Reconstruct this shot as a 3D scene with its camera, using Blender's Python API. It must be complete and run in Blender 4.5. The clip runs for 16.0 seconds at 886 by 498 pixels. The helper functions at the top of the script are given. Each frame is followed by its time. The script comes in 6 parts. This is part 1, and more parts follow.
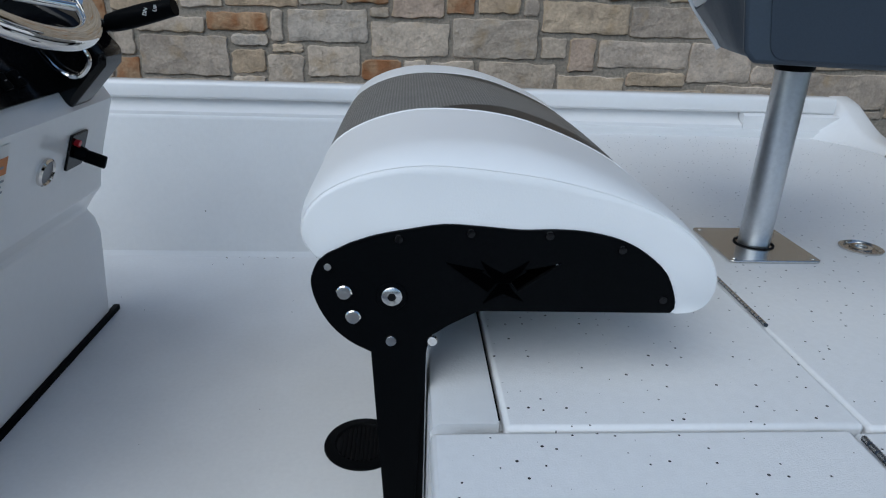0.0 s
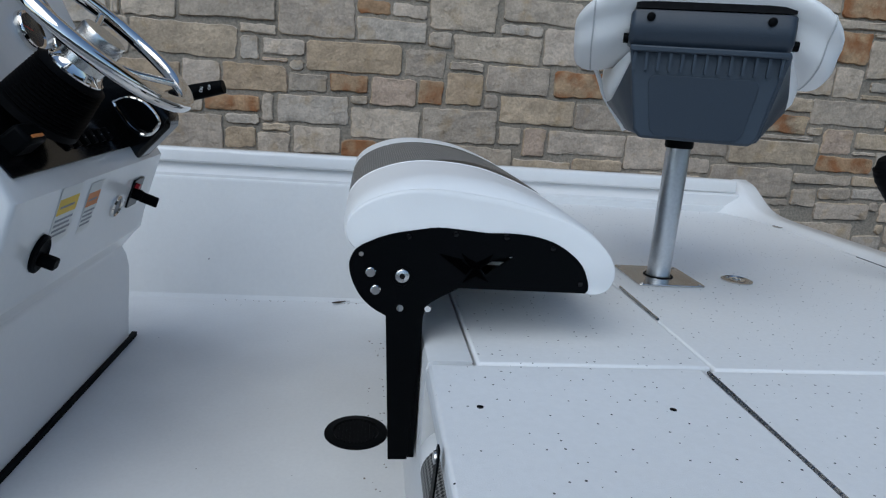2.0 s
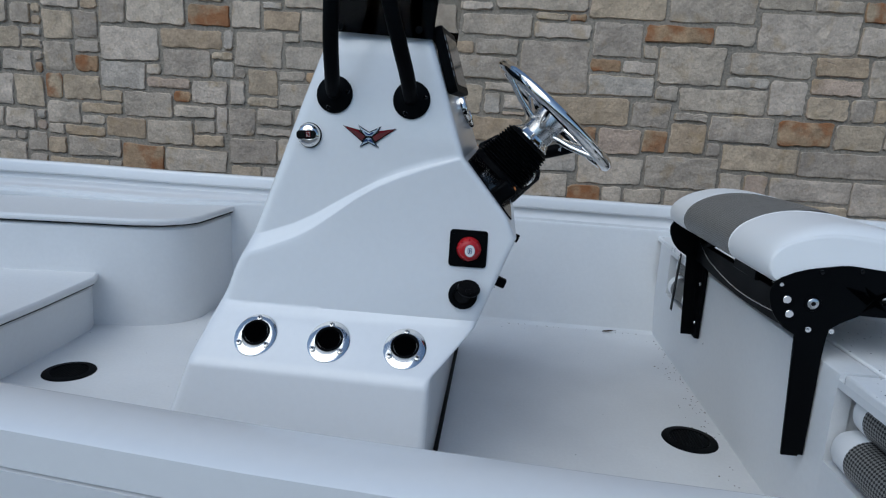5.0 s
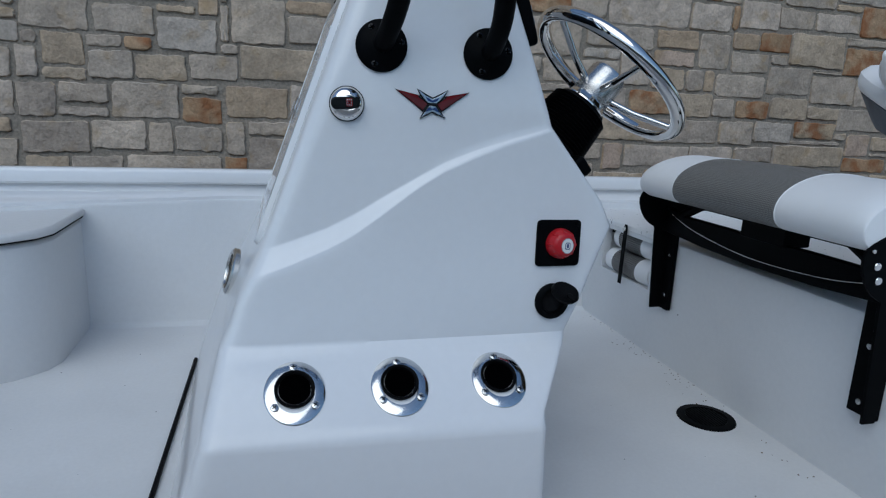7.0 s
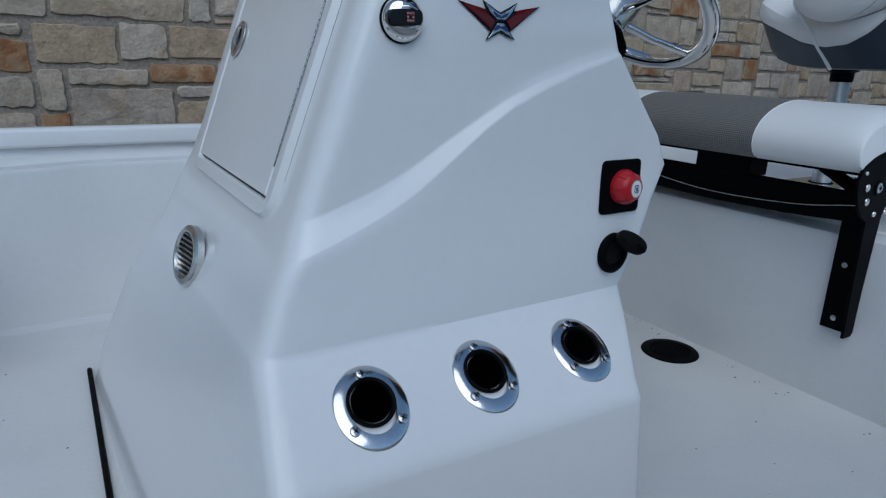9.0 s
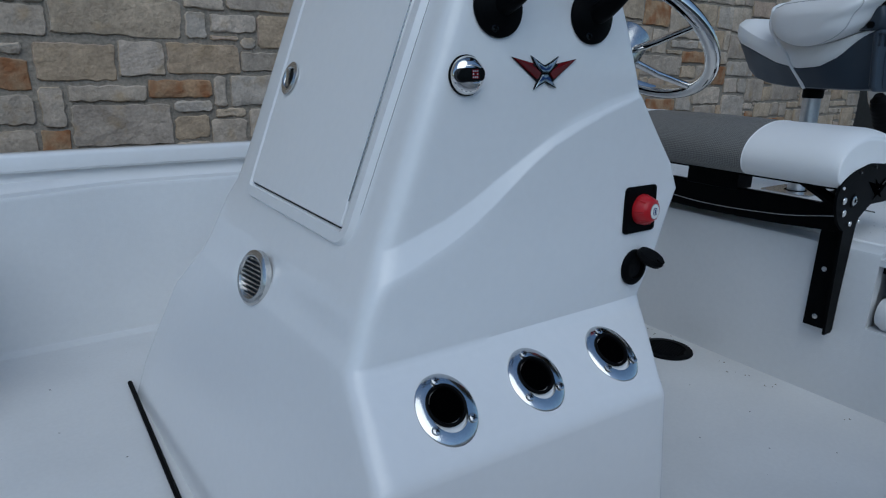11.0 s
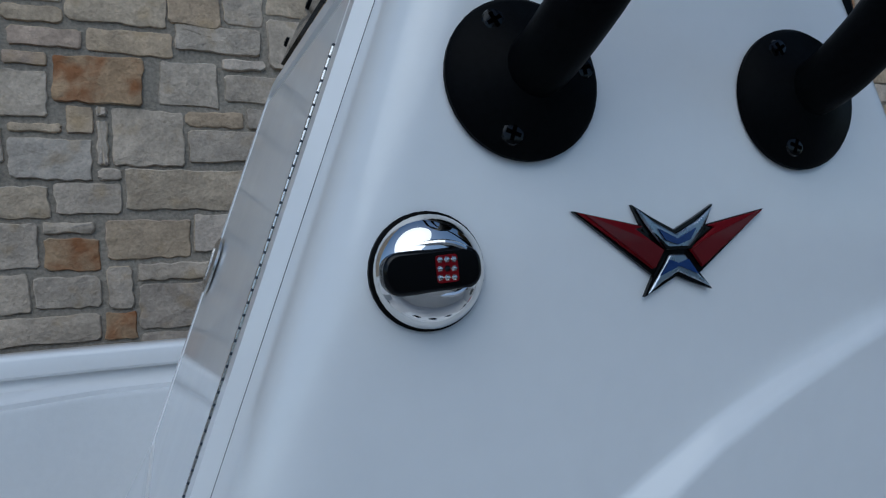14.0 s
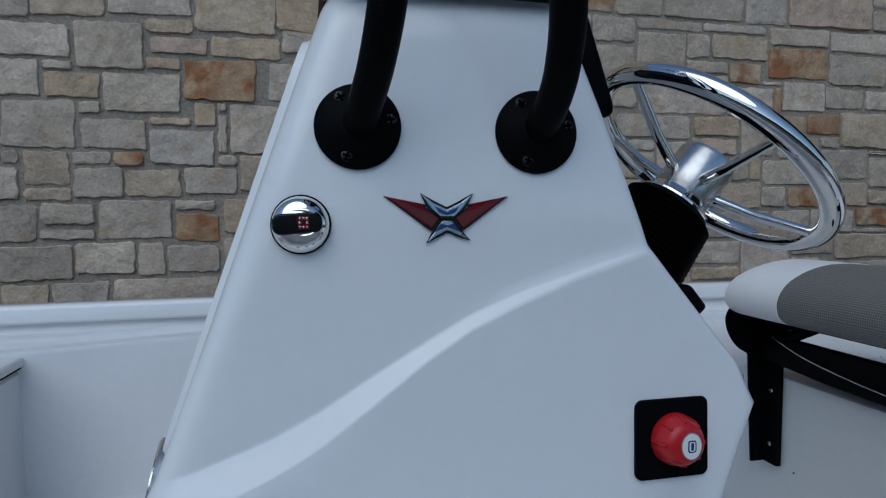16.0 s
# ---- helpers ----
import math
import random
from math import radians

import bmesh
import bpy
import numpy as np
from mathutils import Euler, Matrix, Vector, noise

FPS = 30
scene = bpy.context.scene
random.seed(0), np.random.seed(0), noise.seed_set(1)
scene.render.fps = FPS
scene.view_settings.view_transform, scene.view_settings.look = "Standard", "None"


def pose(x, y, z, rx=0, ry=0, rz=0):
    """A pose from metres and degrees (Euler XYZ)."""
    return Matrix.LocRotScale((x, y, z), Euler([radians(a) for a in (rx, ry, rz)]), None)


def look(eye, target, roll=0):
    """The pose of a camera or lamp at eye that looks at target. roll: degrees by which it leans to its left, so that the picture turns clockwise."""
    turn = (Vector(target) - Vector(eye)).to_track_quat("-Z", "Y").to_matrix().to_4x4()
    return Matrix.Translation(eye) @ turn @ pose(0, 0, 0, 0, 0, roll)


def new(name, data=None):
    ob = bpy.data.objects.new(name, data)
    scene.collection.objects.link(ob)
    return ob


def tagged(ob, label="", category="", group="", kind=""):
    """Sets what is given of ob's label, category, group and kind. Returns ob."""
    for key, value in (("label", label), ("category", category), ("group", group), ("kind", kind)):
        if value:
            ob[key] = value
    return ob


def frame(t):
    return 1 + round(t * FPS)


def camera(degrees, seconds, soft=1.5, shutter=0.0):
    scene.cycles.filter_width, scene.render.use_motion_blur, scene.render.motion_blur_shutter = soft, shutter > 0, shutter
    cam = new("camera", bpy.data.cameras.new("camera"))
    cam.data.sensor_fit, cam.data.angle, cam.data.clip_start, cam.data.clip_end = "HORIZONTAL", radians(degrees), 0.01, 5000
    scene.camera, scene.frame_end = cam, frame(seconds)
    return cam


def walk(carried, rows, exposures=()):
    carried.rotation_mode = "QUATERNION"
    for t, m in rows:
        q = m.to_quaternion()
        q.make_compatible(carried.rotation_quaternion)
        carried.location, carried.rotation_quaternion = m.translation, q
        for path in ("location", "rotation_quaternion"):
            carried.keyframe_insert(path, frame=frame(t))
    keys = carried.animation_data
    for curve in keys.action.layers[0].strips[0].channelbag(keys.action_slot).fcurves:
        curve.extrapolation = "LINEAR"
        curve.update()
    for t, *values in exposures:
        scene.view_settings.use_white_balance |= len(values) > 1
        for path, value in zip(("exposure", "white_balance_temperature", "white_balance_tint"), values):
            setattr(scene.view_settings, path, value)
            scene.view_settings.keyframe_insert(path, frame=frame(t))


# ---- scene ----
cam = camera(69.8, 16.0, 1.2)
PATH = [
    (0, (0.355, 0.121, 0.923), (0.47, 1.968, 0.163), 1.9),
    (0.5, (0.342, 0.091, 0.946), (0.516, 2.017, 0.436), 1.0),
    (1, (0.295, 0.049, 0.927), (0.565, 1.968, 0.433), 1.4),
    (1.5, (0.237, -0.103, 0.941), (0.51, 1.812, 0.433), 5.4),
    (2, (0.269, -0.291, 0.917), (0.513, 1.631, 0.418), 4.2),
    (2.5, (0.212, -0.371, 0.932), (0.542, 1.541, 0.446), 5.0),
    (3, (0.043, -0.456, 0.921), (0.63, 1.403, 0.476), 4.1),
    (3.5, (-0.017, -0.507, 0.935), (0.633, 1.327, 0.476), 3.3),
    (4, (-0.054, -0.595, 0.952), (0.114, 1.353, 0.527), 1.9),
    (4.5, (-0.211, -0.651, 0.948), (-0.39, 1.309, 0.589), 3.3),
    (4.7, (-0.283, -0.662, 0.944), (-0.469, 1.292, 0.562), 3.6),
    (6.8, (-0.945, -0.29, 0.891), (-0.493, 1.609, 0.456), 2.4),
    (7, (-0.986, -0.245, 0.879), (-0.473, 1.638, 0.442), 2.7),
    (7.5, (-1.023, -0.066, 0.866), (-0.45, 1.799, 0.428), 2.3),
    (8, (-1.106, 0.033, 0.861), (-0.325, 1.821, 0.422), 1.9),
    (8.5, (-1.224, 0.1, 0.842), (-0.216, 1.754, 0.344), 2.5),
    (8.7, (-1.253, 0.121, 0.824), (-0.235, 1.75, 0.268), 2.3),
    (10.8, (-1.411, 0.105, 0.881), (-0.357, 1.703, 0.3), 0.9),
    (11, (-1.461, 0.097, 0.894), (-0.354, 1.665, 0.331), 1.5),
    (11.5, (-1.501, 0.089, 0.93), (-0.269, 1.612, 0.525), 2.3),
    (12, (-1.427, 0.137, 0.945), (-0.191, 1.687, 0.678), 1.9),
    (12.5, (-1.186, 0.309, 0.95), (-0.047, 1.946, 0.801), -0.4),
    (13, (-1.031, 0.51, 0.936), (-0.187, 2.323, 0.883), -2.2),
    (13.5, (-0.977, 0.595, 0.899), (-0.166, 2.421, 0.81), -1.0),
    (14, (-0.98, 0.598, 0.901), (-0.196, 2.436, 0.817), -1.2),
    (14.5, (-0.978, 0.586, 0.902), (-0.201, 2.427, 0.827), -0.6),
    (15, (-0.962, 0.529, 0.906), (-0.216, 2.383, 0.819), -0.9),
    (15.5, (-0.905, 0.392, 0.91), (-0.259, 2.283, 0.82), -1.5),
    (16, (-0.864, 0.231, 0.893), (-0.42, 2.177, 0.764), -0.1),
]
walk(cam, [(t, look(eye, target, roll)) for t, eye, target, roll in PATH], [(0, 0.0, 5870, 3), (4.7, -0.06, 5750, 3), (7, -0.31, 5600, 3), (9, -0.42, 5530, 2), (11, -0.50, 5480, 2), (12, -0.50, 5400, 2), (16, -0.47, 5520, 3)])

# ---- light ----
SUN_EL, SUN_AZ = radians(49), radians(213)
world = bpy.data.worlds.new("sky")
scene.world = world
world.use_nodes = True
wn, wl = world.node_tree.nodes, world.node_tree.links
sky = wn.new("ShaderNodeTexSky")
sky.sky_type, sky.sun_disc, sky.sun_elevation, sky.sun_rotation = "NISHITA", False, SUN_EL, SUN_AZ
wl.new(sky.outputs[0], wn["Background"].inputs[0])
wn["Background"].inputs[1].default_value = 0.12
sun = new("sun", bpy.data.lights.new("sun", "SUN"))
sun.data.energy, sun.data.angle, sun.data.color = 1.25, radians(60), (1.0, 0.96, 0.9)
sun.matrix_world = look((-2.7, -4.2, 5.8), (0, 0, 0))


# ---- materials ----
def material(name, color, rough=0.5, metal=0.0, coat=0.0, grain=0.0, grain_size=60.0, blotch=0.0, blotch_size=3.0,
             bump=0.0, bump_size=120.0, trans=0.0, ior=1.45, coat_rough=0.05, spec=0.5):
    """A principled material with colour variation at two scales and fine relief."""
    m = bpy.data.materials.new(name)
    m.use_nodes = True
    n, l = m.node_tree.nodes, m.node_tree.links
    p = n["Principled BSDF"]
    p.inputs["Roughness"].default_value = rough
    p.inputs["Metallic"].default_value = metal
    p.inputs["Coat Weight"].default_value = coat
    p.inputs["Coat Roughness"].default_value = coat_rough
    p.inputs["Transmission Weight"].default_value = trans
    p.inputs["IOR"].default_value = ior
    p.inputs["Specular IOR Level"].default_value = spec
    p.inputs["Base Color"].default_value = (*color, 1)
    tex = n.new("ShaderNodeTexCoord")
    out = None
    if grain or blotch:
        rgb = n.new("ShaderNodeRGB")
        rgb.outputs[0].default_value = (*color, 1)
        out = rgb.outputs[0]
        for amount, size in ((grain, grain_size), (blotch, blotch_size)):
            if amount:
                t = n.new("ShaderNodeTexNoise")
                t.inputs["Scale"].default_value, t.inputs["Detail"].default_value = size, 6
                l.new(tex.outputs["Object"], t.inputs["Vector"])
                r = n.new("ShaderNodeMapRange")
                r.inputs[1].default_value, r.inputs[2].default_value = 0.3, 0.7
                r.inputs[3].default_value, r.inputs[4].default_value = 1 - amount, 1 + amount
                l.new(t.outputs["Fac"], r.inputs[0])
                x = n.new("ShaderNodeVectorMath")
                x.operation = "SCALE"
                l.new(out, x.inputs[0]), l.new(r.outputs[0], x.inputs["Scale"])
                out = x.outputs[0]
        l.new(out, p.inputs["Base Color"])
        t = n.new("ShaderNodeTexNoise")
        t.inputs["Scale"].default_value = blotch_size * 4
        l.new(tex.outputs["Object"], t.inputs["Vector"])
        r = n.new("ShaderNodeMapRange")
        r.inputs[3].default_value, r.inputs[4].default_value = rough * 0.85, min(1, rough * 1.15)
        l.new(t.outputs["Fac"], r.inputs[0]), l.new(r.outputs[0], p.inputs["Roughness"])
    if bump:
        t = n.new("ShaderNodeTexNoise")
        t.inputs["Scale"].default_value, t.inputs["Detail"].default_value = bump_size, 4
        l.new(tex.outputs["Object"], t.inputs["Vector"])
        b = n.new("ShaderNodeBump")
        b.inputs["Strength"].default_value, b.inputs["Distance"].default_value = bump, 0.01
        l.new(t.outputs["Fac"], b.inputs["Height"]), l.new(b.outputs[0], p.inputs["Normal"])
    return m


GEL = material("white_gelcoat", (0.80, 0.80, 0.80), 0.30, coat=0.6, blotch=0.015, blotch_size=2.0, grain=0.01, coat_rough=0.08)
def speckled(m, scale=42.0, share=0.48, size=0.085, dims="2D"):
    """Adds sparse black flecks to a material."""
    n, l = m.node_tree.nodes, m.node_tree.links
    p = n["Principled BSDF"]
    src = p.inputs["Base Color"].links[0].from_socket
    tc = n.new("ShaderNodeTexCoord")
    vo = n.new("ShaderNodeTexVoronoi")
    vo.voronoi_dimensions = dims
    vo.inputs["Scale"].default_value = scale
    l.new(tc.outputs["Object"], vo.inputs["Vector"])
    col = n.new("ShaderNodeSeparateColor")
    l.new(vo.outputs["Color"], col.inputs[0])
    pick = n.new("ShaderNodeMath")
    pick.operation = "LESS_THAN"
    pick.inputs[1].default_value = share
    l.new(col.outputs[0], pick.inputs[0])
    rad = n.new("ShaderNodeMath")
    rad.operation = "MULTIPLY"
    rad.inputs[1].default_value = size
    l.new(col.outputs[1], rad.inputs[0])
    near = n.new("ShaderNodeMath")
    near.operation = "LESS_THAN"
    l.new(vo.outputs["Distance"], near.inputs[0]), l.new(rad.outputs[0], near.inputs[1])
    both = n.new("ShaderNodeMath")
    both.operation = "MULTIPLY"
    l.new(pick.outputs[0], both.inputs[0]), l.new(near.outputs[0], both.inputs[1])
    mix = n.new("ShaderNodeMix")
    mix.data_type = "RGBA"
    mix.inputs["B"].default_value = (0.01, 0.01, 0.012, 1)
    l.new(both.outputs[0], mix.inputs["Factor"]), l.new(src, mix.inputs["A"]), l.new(mix.outputs["Result"], p.inputs["Base Color"])
    return m


DECK = material("white_deck_coating", (0.741, 0.741, 0.736), 0.55, blotch=0.03, blotch_size=1.7, grain=0.02, grain_size=90, bump=0.12, bump_size=420)
LID = speckled(material("white_flecked_coating", (0.80, 0.80, 0.795), 0.55, blotch=0.03, blotch_size=1.7, grain=0.02, grain_size=90, bump=0.12, bump_size=420))
SOLE = speckled(material("white_floor_coating", (0.731, 0.731, 0.727), 0.55, blotch=0.06, blotch_size=2.6, grain=0.02, grain_size=90, bump=0.12, bump_size=420), 9.0, 0.22, 0.022)
LINER = speckled(material("white_liner_coating", (0.705, 0.71, 0.71), 0.5, blotch=0.05, blotch_size=2.0, grain=0.015, bump=0.10, bump_size=260), 8.0, 0.3, 0.028, "3D")
VINYL = material("white_vinyl", (0.87, 0.865, 0.855), 0.42, blotch=0.02, blotch_size=5, bump=0.08, bump_size=500)
BLACK = material("black_powder_coat", (0.0028, 0.0032, 0.0038), 0.45, grain=0.2, grain_size=300, bump=0.04, bump_size=700, spec=0.04)
RUBBER = material("black_rubber", (0.0035, 0.0035, 0.004), 0.55, grain=0.15, grain_size=200, bump=0.05, bump_size=300, spec=0.06)
GLOSSBLACK = material("gloss_black_plastic", (0.003, 0.003, 0.0035), 0.15, blotch=0.1, spec=0.3)
POLISHED = material("polished_stainless", (0.74, 0.73, 0.71), 0.14, 1.0, blotch=0.04, blotch_size=25, grain=0.04, grain_size=200)
GRIME = material("brown_grime", (0.12, 0.085, 0.055), 0.9, grain=0.4, grain_size=200)
# black of flat parts that stand for the shade inside holes and slots
PIT_SHADE = material("pit_shade_black", (0.0008, 0.0008, 0.001), 0.8, blotch=0.1, spec=0.0)
STITCH = material("grey_stitching", (0.58, 0.58, 0.58), 0.7, grain=0.2, grain_size=400)
DOORGEL = material("polished_white_gelcoat", (0.86, 0.86, 0.86), 0.24, coat=0.6, blotch=0.015, blotch_size=2.0, grain=0.01, coat_rough=0.04)
CHROME = material("polished_chrome", (0.80, 0.775, 0.74), 0.03, 1.0, blotch=0.03, blotch_size=20)
STEEL = material("stainless_steel", (0.62, 0.61, 0.59), 0.25, 1.0, grain=0.08, grain_size=150)
ALU = material("brushed_aluminium", (0.62, 0.64, 0.67), 0.36, 1.0, grain=0.06, grain_size=120)
GREYPLASTIC = material("slate_grey_plastic", (0.036, 0.050, 0.070), 0.45, grain=0.05, grain_size=300, bump=0.06, bump_size=350)
DARKPLASTIC = material("dark_slate_plastic", (0.028, 0.039, 0.056), 0.4, grain=0.05, grain_size=300, bump=0.05, bump_size=350)
RED = material("red_plastic", (0.43, 0.010, 0.016), 0.32, blotch=0.05)
DARKRED = material("dark_red_enamel", (0.15, 0.003, 0.007), 0.35, blotch=0.1, blotch_size=30, spec=0.12)
PAPER = material("white_label", (0.75, 0.75, 0.73), 0.5, blotch=0.03)
INKGREY = material("grey_ink", (0.25, 0.26, 0.28), 0.5, blotch=0.05)
YELLOW = material("yellow_label", (0.75, 0.52, 0.05), 0.5, blotch=0.04)
ORANGE = material("orange_label", (0.62, 0.22, 0.06), 0.5, blotch=0.04)
BADGE = material("dark_grey_badge", (0.10, 0.105, 0.11), 0.3, blotch=0.05, blotch_size=20)
COWL = material("white_cowl_paint", (0.54, 0.55, 0.54), 0.14, coat=1.0, blotch=0.02)
GASKET = material("dark_joint", (0.012, 0.012, 0.013), 0.8, grain=0.3, grain_size=80, spec=0.04)
MORTAR = material("grey_mortar", (0.30, 0.26, 0.21), 0.95, grain=0.25, grain_size=60, blotch=0.14, blotch_size=1.5, bump=0.6, bump_size=70)
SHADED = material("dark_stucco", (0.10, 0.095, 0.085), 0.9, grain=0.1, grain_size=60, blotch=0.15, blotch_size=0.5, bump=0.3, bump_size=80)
ASPHALT = material("asphalt", (0.05, 0.05, 0.052), 0.9, grain=0.4, grain_size=120, blotch=0.2, blotch_size=0.6, bump=0.5, bump_size=90)
BROWN = material("dark_brown_door_paint", (0.03, 0.022, 0.016), 0.6, blotch=0.1)
BEIGE = material("beige_stucco", (0.145, 0.108, 0.052), 0.9, grain=0.1, grain_size=60, bump=0.3, bump_size=80)
SMOKE = material("clear_acrylic", (0.80, 0.79, 0.77), 0.02, trans=1.0, ior=1.2)
TINT = material("dark_tinted_acrylic", (0.010, 0.009, 0.0085), 0.03, trans=1.0, ior=1.12)
GLASS = material("gauge_glass", (0.9, 0.9, 0.9), 0.03, trans=1.0, ior=1.3)
SCREEN = material("dark_screen", (0.01, 0.012, 0.015), 0.08)
DIAL = material("black_dial", (0.03, 0.03, 0.035), 0.4, blotch=0.1)


# ---- mesh helpers ----
def thing(name, place, label, category, group="", kind=""):
    ob = new(name)
    ob.location = place
    ob.empty_display_size = 0.05
    return tagged(ob, label, category, group, kind)


def part(name, bm, mat, parent, label="", smooth=True, bevel=0.0, world_space=True):
    """Links bm as one mesh under parent; bm is in world coordinates unless told otherwise."""
    me = bpy.data.meshes.new(name)
    bmesh.ops.recalc_face_normals(bm, faces=bm.faces)
    bm.to_mesh(me)
    bm.free()
    me.materials.append(mat)
    ob = new(name, me)
    if parent:
        ob.parent = parent
        if world_space:
            m = Matrix.Identity(4)
            p = parent
            while p:
                m = p.matrix_basis @ m
                p = p.parent
            ob.matrix_basis = m.inverted()
    if label:
        ob["label"] = label
    if smooth:
        for f in me.polygons:
            f.use_smooth = True
        me.set_sharp_from_angle(angle=radians(40))
    if bevel:
        mod = ob.modifiers.new("bevel", "BEVEL")
        mod.width, mod.segments, mod.limit_method, mod.angle_limit = bevel, 2, "ANGLE", radians(35)
        mod.harden_normals = False
    return ob


def box(x0, x1, y0, y1, z0, z1, bm=None, m=None):
    bm = bm or bmesh.new()
    v = [bm.verts.new((x, y, z)) for z in (z0, z1) for y in (y0, y1) for x in (x0, x1)]
    for q in ((0, 1, 3, 2), (4, 5, 7, 6), (0, 1, 5, 4), (2, 3, 7, 6), (0, 2, 6, 4), (1, 3, 7, 5)):
        bm.faces.new([v[i] for i in q])
    if m:
        bmesh.ops.transform(bm, matrix=m, verts=v)
    return bm


def smooth_path(pts, steps=8):
    """A Catmull-Rom curve through pts."""
    p = [Vector(q) for q in pts]
    p = [2 * p[0] - p[1]] + p + [2 * p[-1] - p[-2]]
    out = []
    for i in range(1, len(p) - 2):
        a, b, c, d = p[i - 1:i + 3]
        for k in range(steps):
            t = k / steps
            out.append(0.5 * (2 * b + (c - a) * t + (2 * a - 5 * b + 4 * c - d) * t * t + (3 * b - a - 3 * c + d) * t ** 3))
    return out + [p[-2]]


def tube(path, radius, seg=14, bm=None, cap=True):
    """A tube along path; radius is a number or a list, one for each point."""
    bm = bm or bmesh.new()
    path = [Vector(p) for p in path]
    n = len(path)
    radii = radius if isinstance(radius, (list, tuple)) else [radius] * n
    side = None
    rings = []
    for i, p in enumerate(path):
        d = (path[min(i + 1, n - 1)] - path[max(i - 1, 0)]).normalized()
        if side is None:
            side = d.orthogonal().normalized()
        side = (side - d * side.dot(d)).normalized()
        up = d.cross(side)
        rings.append([bm.verts.new(p + (side * math.cos(a) + up * math.sin(a)) * radii[i])
                      for a in (2 * math.pi * k / seg for k in range(seg))])
    for a, b in zip(rings, rings[1:]):
        for k in range(seg):
            bm.faces.new((a[k], a[(k + 1) % seg], b[(k + 1) % seg], b[k]))
    if cap:
        bm.faces.new(rings[0][::-1]), bm.faces.new(rings[-1])
    return bm


def lathe(profile, m=None, seg=32, bm=None, squash=1.0):
    """Turns (radius, height) pairs about z; m places the result."""
    bm = bm or bmesh.new()
    rings, made = [], []
    for r, h in profile:
        if r < 1e-6:
            ring = [bm.verts.new((0, 0, h))]
        else:
            ring = [bm.verts.new((r * math.cos(2 * math.pi * k / seg), squash * r * math.sin(2 * math.pi * k / seg), h)) for k in range(seg)]
        rings.append(ring)
        made += ring
    for a, b in zip(rings, rings[1:]):
        for k in range(seg):
            q = [a[k % len(a)], a[(k + 1) % seg % len(a)], b[(k + 1) % seg % len(b)], b[k % len(b)]]
            q = list(dict.fromkeys(q))
            if len(q) > 2:
                bm.faces.new(q)
    if m:
        bmesh.ops.transform(bm, matrix=m, verts=made)
    return bm


def prism(outline, depth, m=None, bm=None):
    """Extrudes a flat outline (x, y pairs) from z = 0 to z = depth; m places it."""
    bm = bm or bmesh.new()
    a = [bm.verts.new((x, y, 0)) for x, y in outline]
    b = [bm.verts.new((x, y, depth)) for x, y in outline]
    bm.faces.new(a[::-1]), bm.faces.new(b)
    for i in range(len(a)):
        j = (i + 1) % len(a)
        bm.faces.new((a[i], a[j], b[j], b[i]))
    if m:
        bmesh.ops.transform(bm, matrix=m, verts=a + b)
    return bm


def facing(place, normal, up=(0, 0, 1)):
    """A pose at place whose z axis is normal and whose y axis is as near up as can be."""
    z = Vector(normal).normalized()
    y = Vector(up)
    y = (y - z * y.dot(z)).normalized()
    x = y.cross(z)
    return Matrix(((x.x, y.x, z.x, place[0]), (x.y, y.y, z.y, place[1]), (x.z, y.z, z.z, place[2]), (0, 0, 0, 1)))


def rounded(w, h, r, seg=5):
    out = []
    for cx, cy, a0 in ((w / 2 - r, h / 2 - r, 0), (-w / 2 + r, h / 2 - r, 90), (-w / 2 + r, -h / 2 + r, 180), (w / 2 - r, -h / 2 + r, 270)):
        for k in range(seg + 1):
            a = radians(a0 + 90 * k / seg)
            out.append((cx + r * math.cos(a), cy + r * math.sin(a)))
    return out


def interp(x, xs, ys):
    return float(np.interp(x, xs, ys))


def smoothstep(a, b, x):
    t = min(1, max(0, (x - a) / (b - a)))
    return t * t * (3 - 2 * t)


# ---- ground and stone wall (the stones come last) ----
WALL_Y, WALL_X0, WALL_X1, WALL_Z0, WALL_Z1 = 3.883, -7.0, 7.62, -0.75, 6.0
part("ground", box(-60, 60, -60, 60, -0.85, -0.75), ASPHALT, None, smooth=False)
tagged(bpy.data.objects["ground"], "dark grey asphalt yard under the boat", "ground", kind="structure")
wall = thing("wall_north", (0, WALL_Y, WALL_Z0), "random ashlar limestone wall with grey mortar joints", "wall", kind="structure")
part("mortar", box(WALL_X0, WALL_X1, WALL_Y, WALL_Y + 0.35, WALL_Z0, WALL_Z1), MORTAR, wall, smooth=False)
bay = thing("wall_bay", (WALL_X1 + 3, WALL_Y + 1.2, WALL_Z0), "recessed beige bay with a dark brown door beside the stone wall", "wall", kind="structure")
part("return_wall", box(WALL_X1 - 0.35, WALL_X1 - 0.004, WALL_Y + 0.354, WALL_Y + 1.3, WALL_Z0, WALL_Z1), BEIGE, bay, smooth=False)
part("lintel", box(WALL_X1, WALL_X1 + 7, WALL_Y + 0.9, WALL_Y + 1.2, 2.1, WALL_Z1), BEIGE, bay, smooth=False)
part("brown_door", box(WALL_X1, WALL_X1 + 7, WALL_Y + 1.3, WALL_Y + 1.4, WALL_Z0, 2.1), BROWN, bay, "dark brown door in shade", smooth=False)
part("flashing", box(WALL_X1, WALL_X1 + 7, WALL_Y + 0.8, WALL_Y + 0.896, 2.06, 2.14), GLOSSBLACK, bay, smooth=False)

